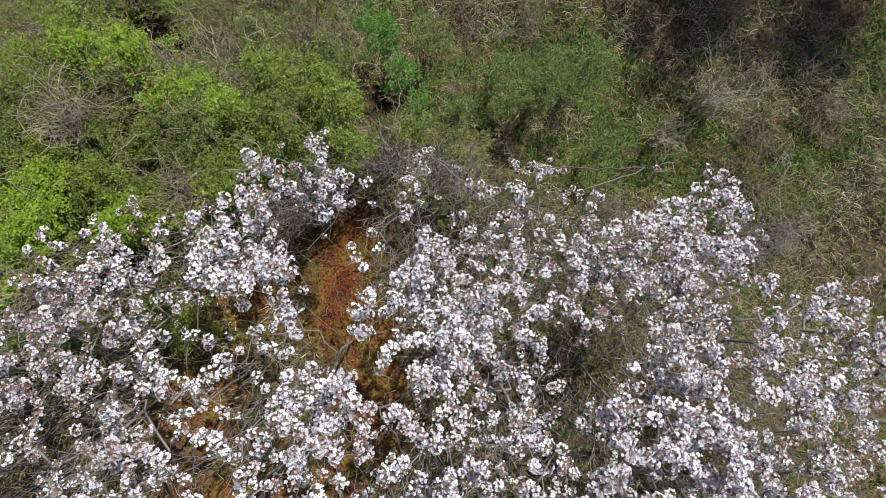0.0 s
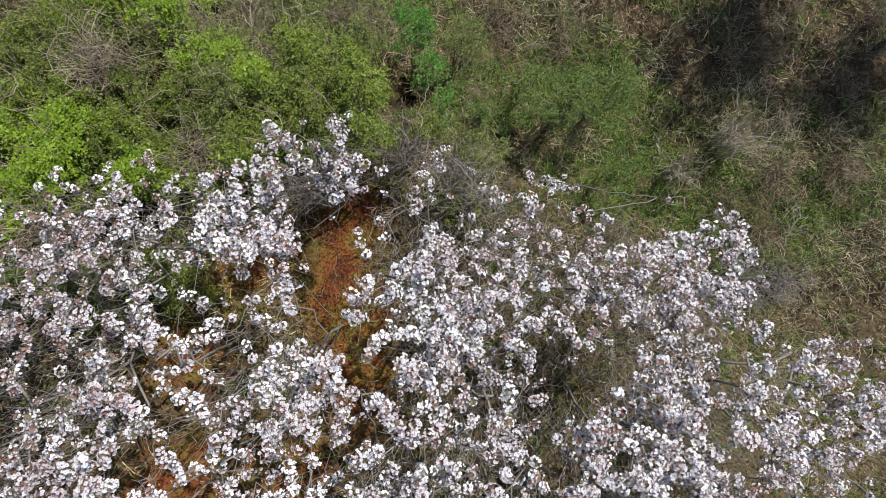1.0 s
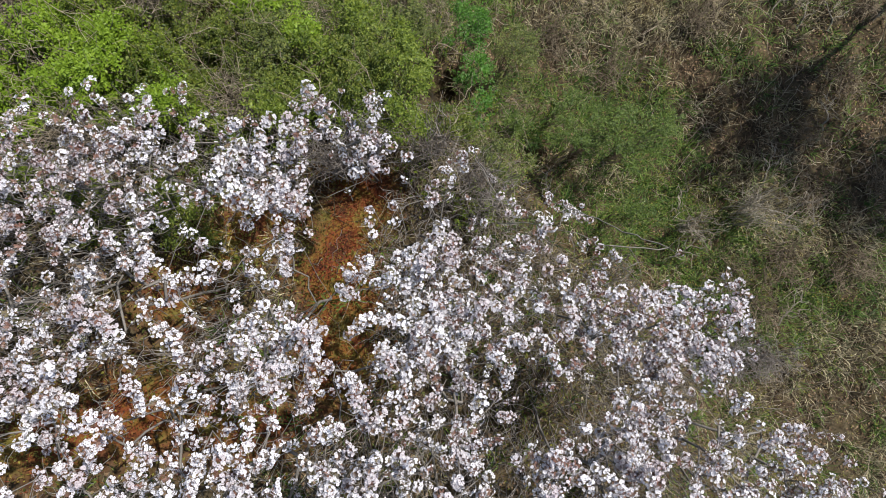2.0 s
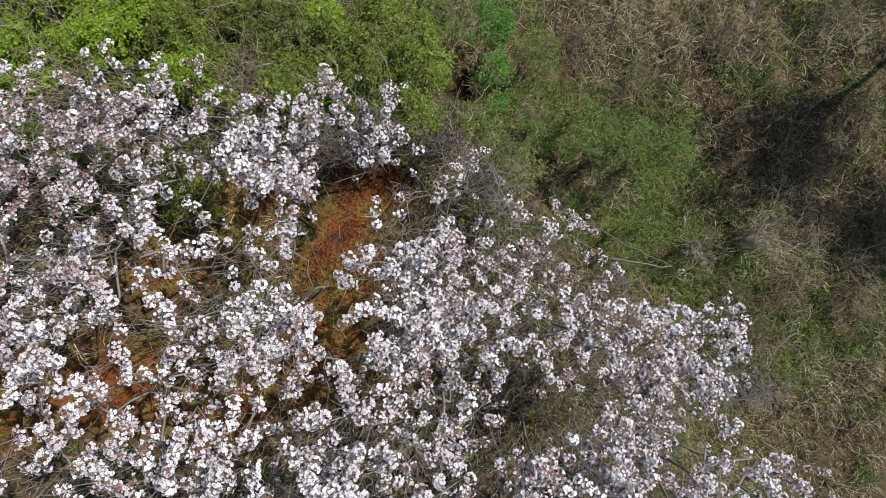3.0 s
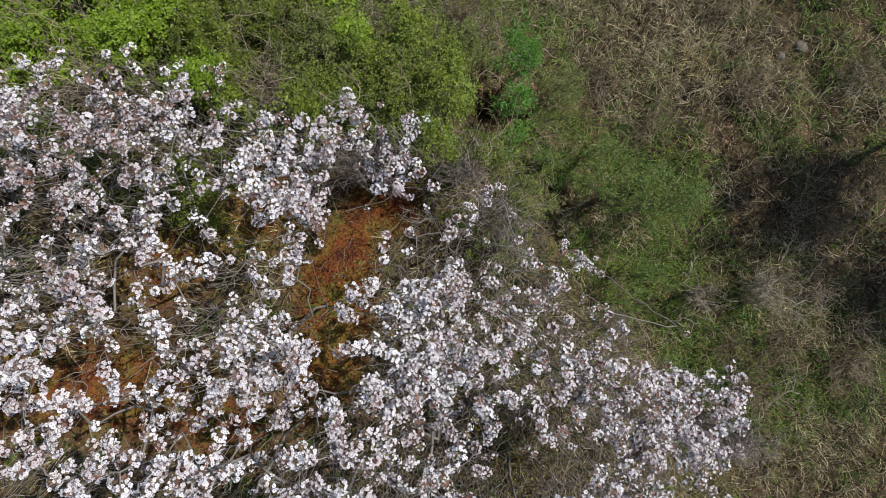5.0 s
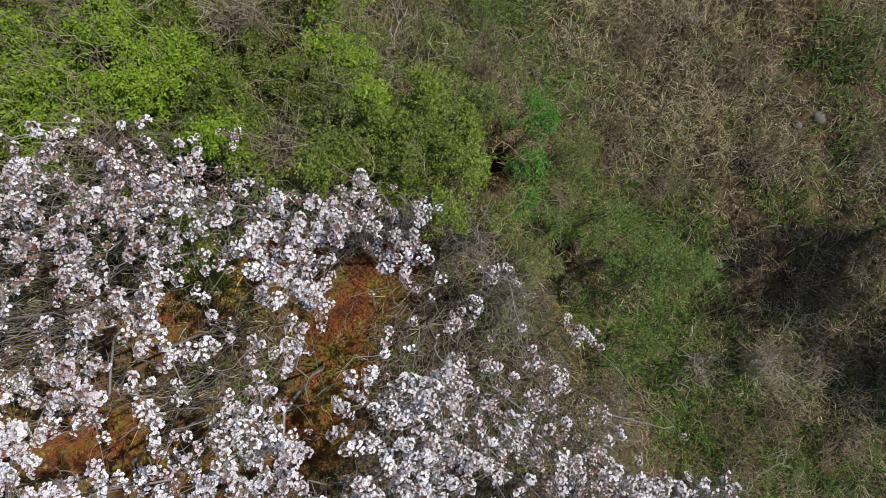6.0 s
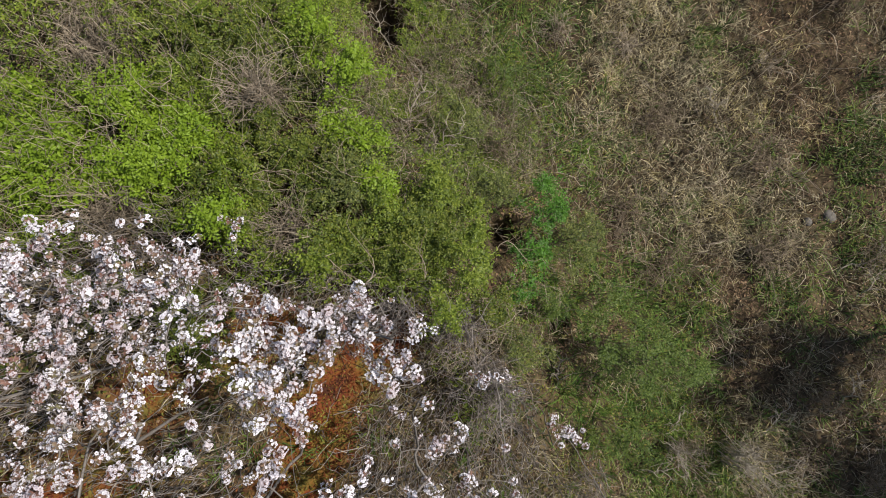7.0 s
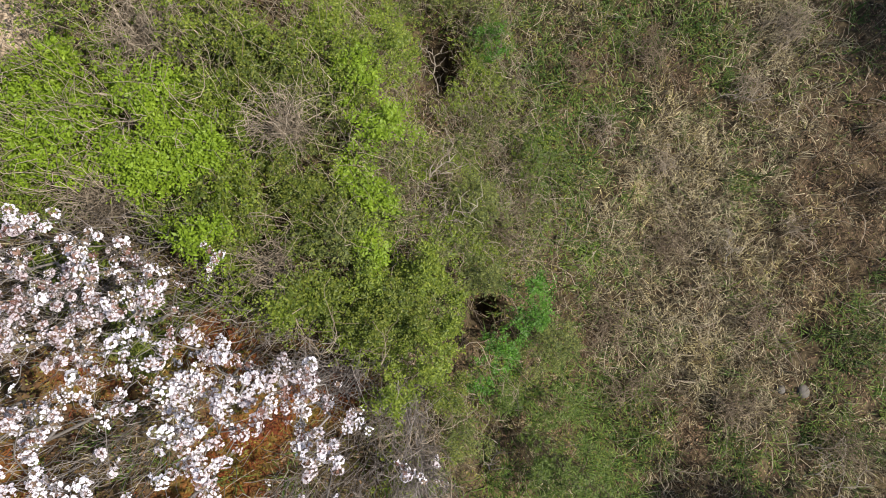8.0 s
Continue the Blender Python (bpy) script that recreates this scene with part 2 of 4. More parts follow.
CLAY = [(-1.3, -0.5, 0.32, 0.35), (-1.05, -1.1, 0.3, 0.35), (-2.2, -0.4, 0.3, 0.25), (-1.8, 0.4, 0.28, 0.22), (-2.6, -0.4, 0.3, 0.2), (-1.15, 0.15, 0.25, 0.4), (-1.5, 0.0, 0.28, 0.6), (-0.95, -1.5, 0.4, 0.6), (-2.6, -0.95, 0.4, 0.35), (-1.4, -1.0, 0.4, 0.3), (-0.7, -2.0, 0.4, 0.45), (-2.9, -1.8, 0.45, 0.4), (-2.6, -3.1, 0.6, 0.5), (-3.4, -3.6, 0.55, 0.45), (-1.5, -2.9, 0.6, 0.4)]

SAND = [(-6.6, -0.5, 0.36, 0.32), (-7.3, -0.9, 0.6, 0.5)]


def build_ground():
    near = np.arange(-9, 13.01, 0.14)
    out = np.array([13.6, 15, 18, 24, 36, 60, 110, 220, 420])
    axis = np.r_[-(out[::-1] - 4), near, out]
    x, y = np.meshgrid(axis, axis, indexing="ij")
    z = height(x, y) + np.where((abs(x - 1) < 10) & (abs(y - 2) < 11), rng.normal(0, 0.018, x.shape), 0)
    k = len(axis)
    i, j = np.meshgrid(np.arange(k - 1), np.arange(k - 1), indexing="ij")
    q = np.stack([i * k + j, (i + 1) * k + j, (i + 1) * k + j + 1, i * k + j + 1], -1).reshape(-1, 4)
    me = arrays_mesh("ground", np.stack([x, y, z], -1).reshape(-1, 3), q, ground_material())
    me.shade_smooth()
    at = me.attributes.new("clay", "FLOAT", "POINT")
    at.data.foreach_set("value", np.clip(blob(x, y, CLAY), 0, 1).astype(np.float32).ravel())
    at = me.attributes.new("sand", "FLOAT", "POINT")
    at.data.foreach_set("value", np.clip(1.3 * blob(x, y, SAND), 0, 1).astype(np.float32).ravel())
    tagged(new("ground", me), "sloping bank of brown soil with bare rust-red clay", "ground", kind="structure")


build_ground()

# ---------------------------------------------------------------- blossoming pear trees
# plan outline of the thicket's downhill edge, west to east
EDGE = np.array([(-4.7, -1.5), (-4.3, -0.6), (-3.96, 0.0), (-3.55, 0.24), (-3.32, 0.35), (-3.0, 0.2), (-2.72, 0.24), (-2.5, 0.5), (-2.05, 0.54), (-1.95, 0.95), (-1.6, 1.11), (-1.3, 1.3), (-1.12, 1.22), (-1.0, 0.72), (-0.6, 0.8), (-0.36, 0.74), (-0.19, 0.7), (0.0, 0.55), (0.25, 0.49), (0.5, 0.72), (0.8, 0.77), (1.1, 0.6), (1.35, 0.66), (1.6, 0.52), (1.75, 0.25), (2.3, 0.56), (2.6, 0.64), (2.77, 0.9), (3.05, 0.86), (3.1, -0.3), (3.22, -0.28), (3.3, -0.6), (3.57, -0.31), (3.94, -0.23), (4.4, -0.5), (5.2, -1.2), (6.6, -1.5)])
GAPS = [(-1.08, -0.35, 0.2, 0.3), (-0.95, -0.85, 0.14, 0.25), (-2.1, -0.86, 0.2, 0.14), (-0.99, 0.06, 0.2, 0.38), (-0.62, -0.12, 0.27, 0.25), (-1.72, -0.47, 0.22, 0.19), (-1.79, -0.72, 0.21, 0.19), (-1.57, 0.21, 0.33, 0.24), (-0.61, -0.9, 0.2, 0.27), (-0.41, -1.14, 0.18, 0.22), (-2.85, -0.86, 0.23, 0.18), (-2.36, -1.29, 0.13, 0.17), (-1.87, -1.24, 0.24, 0.17), (-2.35, -0.69, 0.19, 0.19), (1.2, -0.86, 0.28, 0.23), (1.19, -1.51, 0.24, 0.39), (2.72, -0.62, 0.22, 0.4), (2.86, -1.48, 0.27, 0.22), (2.57, -1.2, 0.14, 0.28), (1.82, -1.14, 0.23, 0.14), (-1.23, -0.05, 0.25, 0.2), (-1.29, -0.9, 0.27, 0.14), (1.79, -0.58, 0.2, 0.15), (-0.35, -1.58, 0.21, 0.13)]
DENSE = [(-0.8, -1.9, 0.5, 0.35), (-1.5, -1.6, 0.35, 0.3), (-2.9, -0.9, 0.5, 0.4), (-1.9, -1.0, 0.4, 0.35), (-1.45, 0.4, 0.25, 0.3), (-0.7, -0.6, 0.3, 0.3), (-0.3, -1.4, 0.6, 0.5), (0.9, -1.3, 0.7, 0.45), (0.2, -0.4, 0.4, 0.4), (-1.85, 0.7, 0.25, 0.25), (-1.2, 0.75, 0.25, 0.2), (-2.3, -0.8, 0.3, 0.3), (-2.5, -0.15, 0.3, 0.25), (2.45, 0.0, 0.5, 0.75), (2.85, 0.6, 0.3, 0.35), (-3.3, -0.1, 0.45, 0.45), (-3.7, -0.4, 0.4, 0.5), (-2.2, 0.1, 0.4, 0.3), (3.6, -1.0, 0.5, 0.5), (-0.9, -1.5, 0.5, 0.3), (0.3, -1.9, 0.6, 0.4), (-1.5, 0.95, 0.3, 0.25), (0.7, 0.5, 0.5, 0.3), (2.0, 0.2, 0.5, 0.35), (1.6, -1.9, 0.6, 0.4), (4.0, -0.8, 0.5, 0.4), (3.9, -1.6, 0.6, 0.5), (2.4, -1.0, 0.35, 0.5)]
RUSSET = [(-3.4, -0.6, 0.6, 0.5), (-2.9, -1.5, 0.5, 0.4), (1.6, -0.3, 0.35, 0.3), (2.3, -0.7, 0.3, 0.4), (2.4, 0.3, 0.3, 0.3), (-3.2, -0.2, 0.35, 0.3), (-3.6, -0.6, 0.4, 0.3), (3.9, -1.4, 0.4, 0.4), (0.2, 0.6, 0.3, 0.2)]
TREES = [(-3.7, -0.7), (-3.0, -0.5), (-2.3, -0.1), (-3.3, -1.7), (-2.4, -1.5), (-1.3, 0.5), (-0.4, 0.1), (-1.2, -1.2), (-0.1, -1.1), (0.6, -0.1), (0.7, -1.4), (1.7, -0.3), (2.5, -0.2), (1.9, -1.6), (3.4, -1.1), (3.1, -2.1), (-1.9, -2.6), (-0.6, -2.5), (0.8, -2.6), (4.3, -1.6), (0.3, 0.95), (1.35, 1.0)]


def crown_top(x, y):
    """Height of the crowns' upper skin."""
    return np.minimum(6.85, 5.75 - 0.6 * y - 0.1 * np.maximum(x, 0))


def make_flower_truss(seed):
    """A flowering twig end: loose round heads of five-petalled flowers along a short shoot that points to +x, with russet young leaves."""
    r = np.random.default_rng(100 + seed)
    v, f, mats = [], [], []

    def face(points, mat):
        f.append(list(range(len(v), len(v) + len(points))))
        v.extend(points)
        mats.append(mat)

    def frame_of(out):
        a = np.cross(out, (0.2, 0.3, 0.9))
        a /= np.linalg.norm(a)
        return a, np.cross(out, a)

    def unit(p):
        return p / np.linalg.norm(p)

    budding = seed >= 9
    heads = (1, 1, 1, 1, 2, 1, 2, 1, 2)[seed] if not budding else 1 + seed % 3
    back = 0.0
    for h in range(heads):
        hub = np.array([-back, r.normal(0, 0.024), r.normal(0, 0.02)])
        back += r.uniform(0.06, 0.1)
        wide = r.uniform(0.044, 0.058) * (0.8 if budding else 1.0)
        axis = unit(np.array([0.25, 0, 1]) + r.normal(0, 0.38, 3))
        ax, ay = frame_of(axis)
        hollow, gap, opening = r.random() < 0.8, r.uniform(0, 6.28), r.uniform(0.5, 1.1)
        count = r.integers(12, 16)
        for k in range(count + (4 if hollow else 8)):
            inner = k >= count
            polar = radians(r.uniform(0, 40)) if inner else radians(r.uniform(48, 108))
            az = 2 * np.pi * k / count + r.normal(0, 0.15)
            if not inner and hollow and abs((az - gap + np.pi) % (2 * np.pi) - np.pi) < opening * 0.6:
                continue
            out = axis * math.cos(polar) * 0.75 + (ax * math.cos(az) + ay * math.sin(az)) * math.sin(polar)
            c = hub + out * wide * r.uniform(0.8, 1.15) - axis * (0.034 if inner and hollow else 0.0)
            look_to = unit(out * 0.75 + axis * 0.5 + r.normal(0, 0.25, 3))
            a, b = frame_of(look_to)
            size, spin = r.uniform(0.0140, 0.0195), r.uniform(0, 6)
            if inner and hollow:
                size *= 0.75
            if budding:
                size *= r.choice([0.35, 0.5, 0.8])
            for p in range(5):
                w = spin + p * 2 * np.pi / 5 + r.normal(0, 0.1)
                d = a * math.cos(w) + b * math.sin(w)
                t = b * math.cos(w) - a * math.sin(w)
                cup = look_to * size * r.uniform(-0.05, 0.5)
                n = size * r.uniform(0.85, 1.1)
                face([c + d * n * 0.12, c + d * n * 0.66 + t * n * 0.5 + cup * 0.6, c + d * n + cup, c + d * n * 0.66 - t * n * 0.5 + cup * 0.6], 0)
            if r.random() < 0.6:
                top = c + look_to * size * 0.25
                face([top + size * 0.13 * (a * math.cos(w) + b * math.sin(w)) for w in (0, 1.57, 3.14, 4.71)], 1)
            side = 0.0013 * unit(np.cross(out, (0.3, 0.2, 0.9)))
            low = hub - axis * wide * 0.7
            face([low - side, low + side, c + side, c - side], 2)
        for k in range(8 if budding else 4):
            w = r.uniform(0, 6.28)
            d = unit(ax * math.cos(w) + ay * math.sin(w) + axis * r.uniform(-0.2, 0.6))
            t, long = np.cross(d, axis), r.uniform(0.02, 0.05)
            face([hub, hub + d * long * 0.5 + t * 0.008, hub + d * long, hub + d * long * 0.5 - t * 0.008], 2)
        low, was = hub - axis * wide * 0.7, np.array([-back - 0.03, 0, -0.05])
        side = np.array([0, 0.0022, 0])
        face([was - side, was + side, low + side, low - side], 3)
        side = np.array([0, 0, 0.0022])
        face([was - side, was + side, low + side, low - side], 3)
    me = bpy.data.meshes.new("flower_head")
    me.from_pydata([tuple(p) for p in v], [], f)
    for m in (PETAL, ANTHER, YOUNG_LEAF, BARK):
        me.materials.append(m)
    me.polygons.foreach_set("material_index", mats)
    return me


TRUSSES = [make_flower_truss(s) for s in range(14)]


def scatter_sprays():
    """Ends of the flowering twigs, in long loose plumes, thinned in the thicket's gaps."""
    x, y = rng.uniform(-4.7, 4.8, 30000), rng.uniform(-3.1, 1.35, 30000)
    under = np.interp(x, EDGE[:, 0], EDGE[:, 1]) - y
    keep = (under > 0.03) & (rng.random(len(x)) > 0.88 * np.clip(blob(x, y, GAPS) * 1.15, 0, 1))
    got, out = np.zeros((0, 2)), []
    for a, b, u in zip(x[keep], y[keep], under[keep]):
        d = np.hypot(got[:, 0] - a, (got[:, 1] - b) * 0.75) if len(got) else np.array([9])
        thick = min(1.0, float(blob(a, b, DENSE)))
        if d.min() < (0.09 + 0.115 * lumps(a, b, 1.7, 5) - 0.025 * (a > 0.0) - 0.010 * (a < -2.4)) * (1 - 0.3 * thick):
            continue
        got = np.vstack([got, (a, b)])
        az = np.pi / 2 + rng.normal(0, 0.6)
        drop = abs(rng.normal(0, 0.25 + 0.2 * thick)) if u > 0.3 else rng.uniform(0, 0.2)
        long = rng.uniform(0.14, 0.42) * (1 if u > 0.3 else 0.7)
        ends = max(2, int(long / 0.068))
        for k in range(ends):
            back = long * k / ends
            e = np.array([a - back * math.cos(az), b - back * math.sin(az)]) + rng.normal(0, 0.022 + 0.012 * (k % 3), 2)
            if blob(e[0], e[1], GAPS) > 0.5 and rng.random() < 0.75:
                continue
            out.append((*e, crown_top(a, b) - drop - back * rng.uniform(0.25, 0.6)))
    return np.array(out)


def grow_tree(base, sprays):
    """A slender tree: stems from the base, twigs to every spray, thickness by what each carries."""
    base = np.array([base[0], base[1], float(height(*base)) - 0.05])
    tree = thing("pear_tree", base, "slender pear tree with bare grey twigs covered in white blossom", "tree", "blossoming pear trees on the bank")
    mid = sprays.mean(0)
    low = base + (mid - base) * (0.35, 0.35, 0.30) + rng.normal(0, 0.06, 3)
    fork = base + (mid - base) * (0.7, 0.7, 0.58) + rng.normal(0, 0.08, 3)
    nodes, parent, limb = [base, (base + low) / 2 + rng.normal(0, 0.03, 3), low, fork], [-1, 0, 1, 2], [0, 0, 0, 0]
    limbs, tips = 0, []
    for target in sprays[np.argsort(np.linalg.norm(sprays - fork, axis=1))]:
        at = np.array(nodes)
        off = target - at
        far = np.linalg.norm(off, axis=1)
        cost = far + 0.9 * np.maximum(0, 0.15 - off[:, 2]) + np.where(np.arange(len(at)) < 2, 3, 0)
        k = int(cost.argmin())
        if limb[k] == 0:
            limbs += 1
            mine = limbs
        else:
            mine = limb[k]
        steps = max(2, int(far[k] / 0.18))
        start, last = at[k], k
        for s in range(1, steps + 1):
            u = s / steps
            p = start + off[k] * (u, u, u ** 0.8 if off[k][2] > 0 else u)
            if s < steps:
                p = p + rng.normal(0, 0.016, 3)
            nodes.append(p)
            parent.append(last)
            limb.append(mine)
            last = len(nodes) - 1
        tips.append(last)
    load = np.zeros(len(nodes))
    kids = [[] for _ in nodes]
    for k in range(len(nodes) - 1, 0, -1):
        if not kids[k]:
            load[k] = 1
        load[parent[k]] += load[k]
        kids[parent[k]].append(k)
    radius = np.minimum(0.0027 * load ** 0.42, 0.016)
    tubes, carrier = {}, {}
    for k in range(1, len(nodes)):
        # one tube for each unbranched run
        if k != 1 and len(kids[parent[k]]) == 1 and parent[k] != 0:
            continue
        run = [parent[k], k]
        while len(kids[run[-1]]) == 1:
            run.append(kids[run[-1]][0])
        r = radius[run].copy()
        r[0] = min(r[0], r[1] * 1.25)
        tubes.setdefault(limb[k], Tubes()).add(np.array(nodes)[run] - base, r, 7 if limb[k] == 0 else 4)
    for which, tube in tubes.items():
        carrier[which] = part("limb" if which else "trunk", tube.mesh("limb" if which else "trunk", BARK), tree, "" if which else "thin grey-brown trunk")
    # one or two trusses on each flowering end, pointing along it
    for k in tips:
        end, before = nodes[k], nodes[parent[k]]
        for c in range(rng.choice([0, 1, 2], p=[0.30, 0.65, 0.05])):
            p = end + (before - end) * rng.uniform(0.1, 0.7) * (c > 0) + rng.normal(0, 0.022, 3) * (1, 1, 0.7)
            late = rng.random() < 0.10 + 0.35 * (lumps(p[0], p[1], 0.8, 11) > 0.62) + 0.35 * min(1.0, float(blob(p[0], p[1], RUSSET)))
            ob = part("flower_head", TRUSSES[rng.integers(9, 14) if late else rng.integers(9)], carrier[limb[k]])
            ob.location = p - base
            way = end - before
            ob.rotation_euler = (rng.normal(0, 0.3), rng.normal(-0.15, 0.3), math.atan2(way[1], way[0]) + rng.normal(0, 0.5) + c * rng.choice([-0.9, 0.9]))
            ob.scale = (rng.uniform(0.7, 1.15),) * 3


def lower_sprays(upper, n):
    """Shaded flowering twigs inside the crowns, under the outer ones."""
    k = rng.integers(0, len(upper), n)
    p = upper[k] + np.c_[rng.normal(0, 0.16, (n, 2)), -rng.uniform(0.35, 1.2, n)]
    return p[(p[:, 0] < 4.4) & (rng.random(n) > 0.9 * np.clip(blob(p[:, 0], p[:, 1], GAPS) * 1.2, 0, 1))]


sprays = scatter_sprays()
# low flowering saplings in front of the thicket's foot
SAPLINGS = [(-1.28, 1.1, 5.15), (-0.3, 1.08, 4.0), (0.3, 1.12, 2.7), (1.15, 1.13, 2.7), (1.5, 1.17, 2.35)]
low = np.concatenate([np.array(p) + np.clip(rng.normal(0, 1, (9, 3)), -1.2, 1.2) * (0.14, 0.09, 0.12) for p in SAPLINGS])
sprays = np.vstack([sprays, lower_sprays(sprays, 420), low])
owner = np.argmin(np.hypot(sprays[:, None, 0] - np.array(TREES)[None, :, 0], sprays[:, None, 1] - np.array(TREES)[None, :, 1]), axis=1)
for k, base in enumerate(TREES):
    if (owner == k).sum() > 3:
        grow_tree(base, sprays[owner == k])


# ---------------------------------------------------------------- shrubs
HOLLOWS = [(-4.3, 3.25, 0.3, 0.22), (-1.25, 2.55, 0.22, 0.3), (-0.75, 2.1, 0.28, 0.35), (0.75, 2.15, 0.2, 0.2), (-3.55, 1.1, 0.15, 0.3), (1.9, 1.75, 0.4, 0.2), (-5.6, 4.05, 0.5, 0.35), (-3.0, 0.7, 0.3, 0.12), (-3.95, 1.55, 0.15, 0.25), (-2.0, 2.55, 0.2, 0.25), (-2.7, 1.3, 0.2, 0.12), (-5.6, 1.9, 0.25, 0.2), (-1.6, 2.15, 0.15, 0.3), (-4.8, 3.6, 0.35, 0.3), (-1.25, 2.85, 0.26, 0.28), (1.03, 1.64, 0.2, 0.16)]
HEAPS = [(-4.45, -0.38, 0.32, 0.25), (-3.05, 0.65, 0.3, 0.2), (-4.45, 1.5, 0.22, 0.4), (-5.9, 0.7, 0.45, 0.3), (-6.65, -0.5, 0.5, 0.45), (-2.85, 1.0, 0.2, 0.15)]


def shrub(x, y, top, rx, ry, leaf, n, size, label, name="leafy_shrub"):
    """Arching stems from one root, and leaves in loose clumps at their ends."""
    root = np.array([x - 0.15, y - 0.2, float(height(x - 0.15, y - 0.2)) - 0.03])
    bush = thing(name, root, label, "shrub", "shrubs on the bank")
    tall = max(0.5, top - root[2])
    clumps = max(8, int(48 * rx * ry / 0.25))
    a = rng.uniform(0, 2 * np.pi, clumps)
    lobe = 1 + 0.28 * np.sin(3 * a + x * 5) + 0.18 * np.sin(5 * a + y * 7)
    r = np.sqrt(rng.uniform(0, 1, clumps)) * rng.uniform(0.8, 1.45, clumps) * lobe
    cx, cy = x + rx * r * np.cos(a), y + ry * r * np.sin(a)
    openness = np.clip(blob(cx, cy, HOLLOWS) + blob(cx, cy, HEAPS) + 1.3 * blob(cx, cy, SAND), 0, 1)
    stay = rng.random(clumps) > 1.3 * openness - 0.2
    cx, cy, r = cx[stay], cy[stay], r[stay]
    clumps = len(cx)
    if clumps == 0:
        cx, cy, r, clumps = np.array([x]), np.array([y]), np.zeros(1), 1
    cz = np.maximum(top - 0.3 * min(tall, 1.2) * np.minimum(r, 1.5) ** 2 - abs(rng.normal(0, 0.38, clumps)), height(cx, cy) + 0.12)
    stems = [Tubes() for _ in range(5)]
    for k in range(clumps):
        stems[k % 5].add(cane(root, (cx[k], cy[k], cz[k]), 0.12, 6, 0.035) - root, np.linspace(0.0075, 0.0024, 6), 3)
    for s in stems[:clumps]:
        part("stem", s.mesh("stem", CANE), bush)
    n = n // 6
    pick = rng.integers(0, clumps, n)
    at = np.c_[cx[pick], cy[pick], cz[pick]] + rng.normal(0, 1, (n, 3)) * (0.06, 0.06, 0.05)
    v, f = sprigs(at - root, rng.uniform(0.7, 1.3, n) * size, size * 0.42)
    tagged(part("foliage", arrays_mesh("foliage", v, f, LEAF[leaf]), bush), kind="stuff")


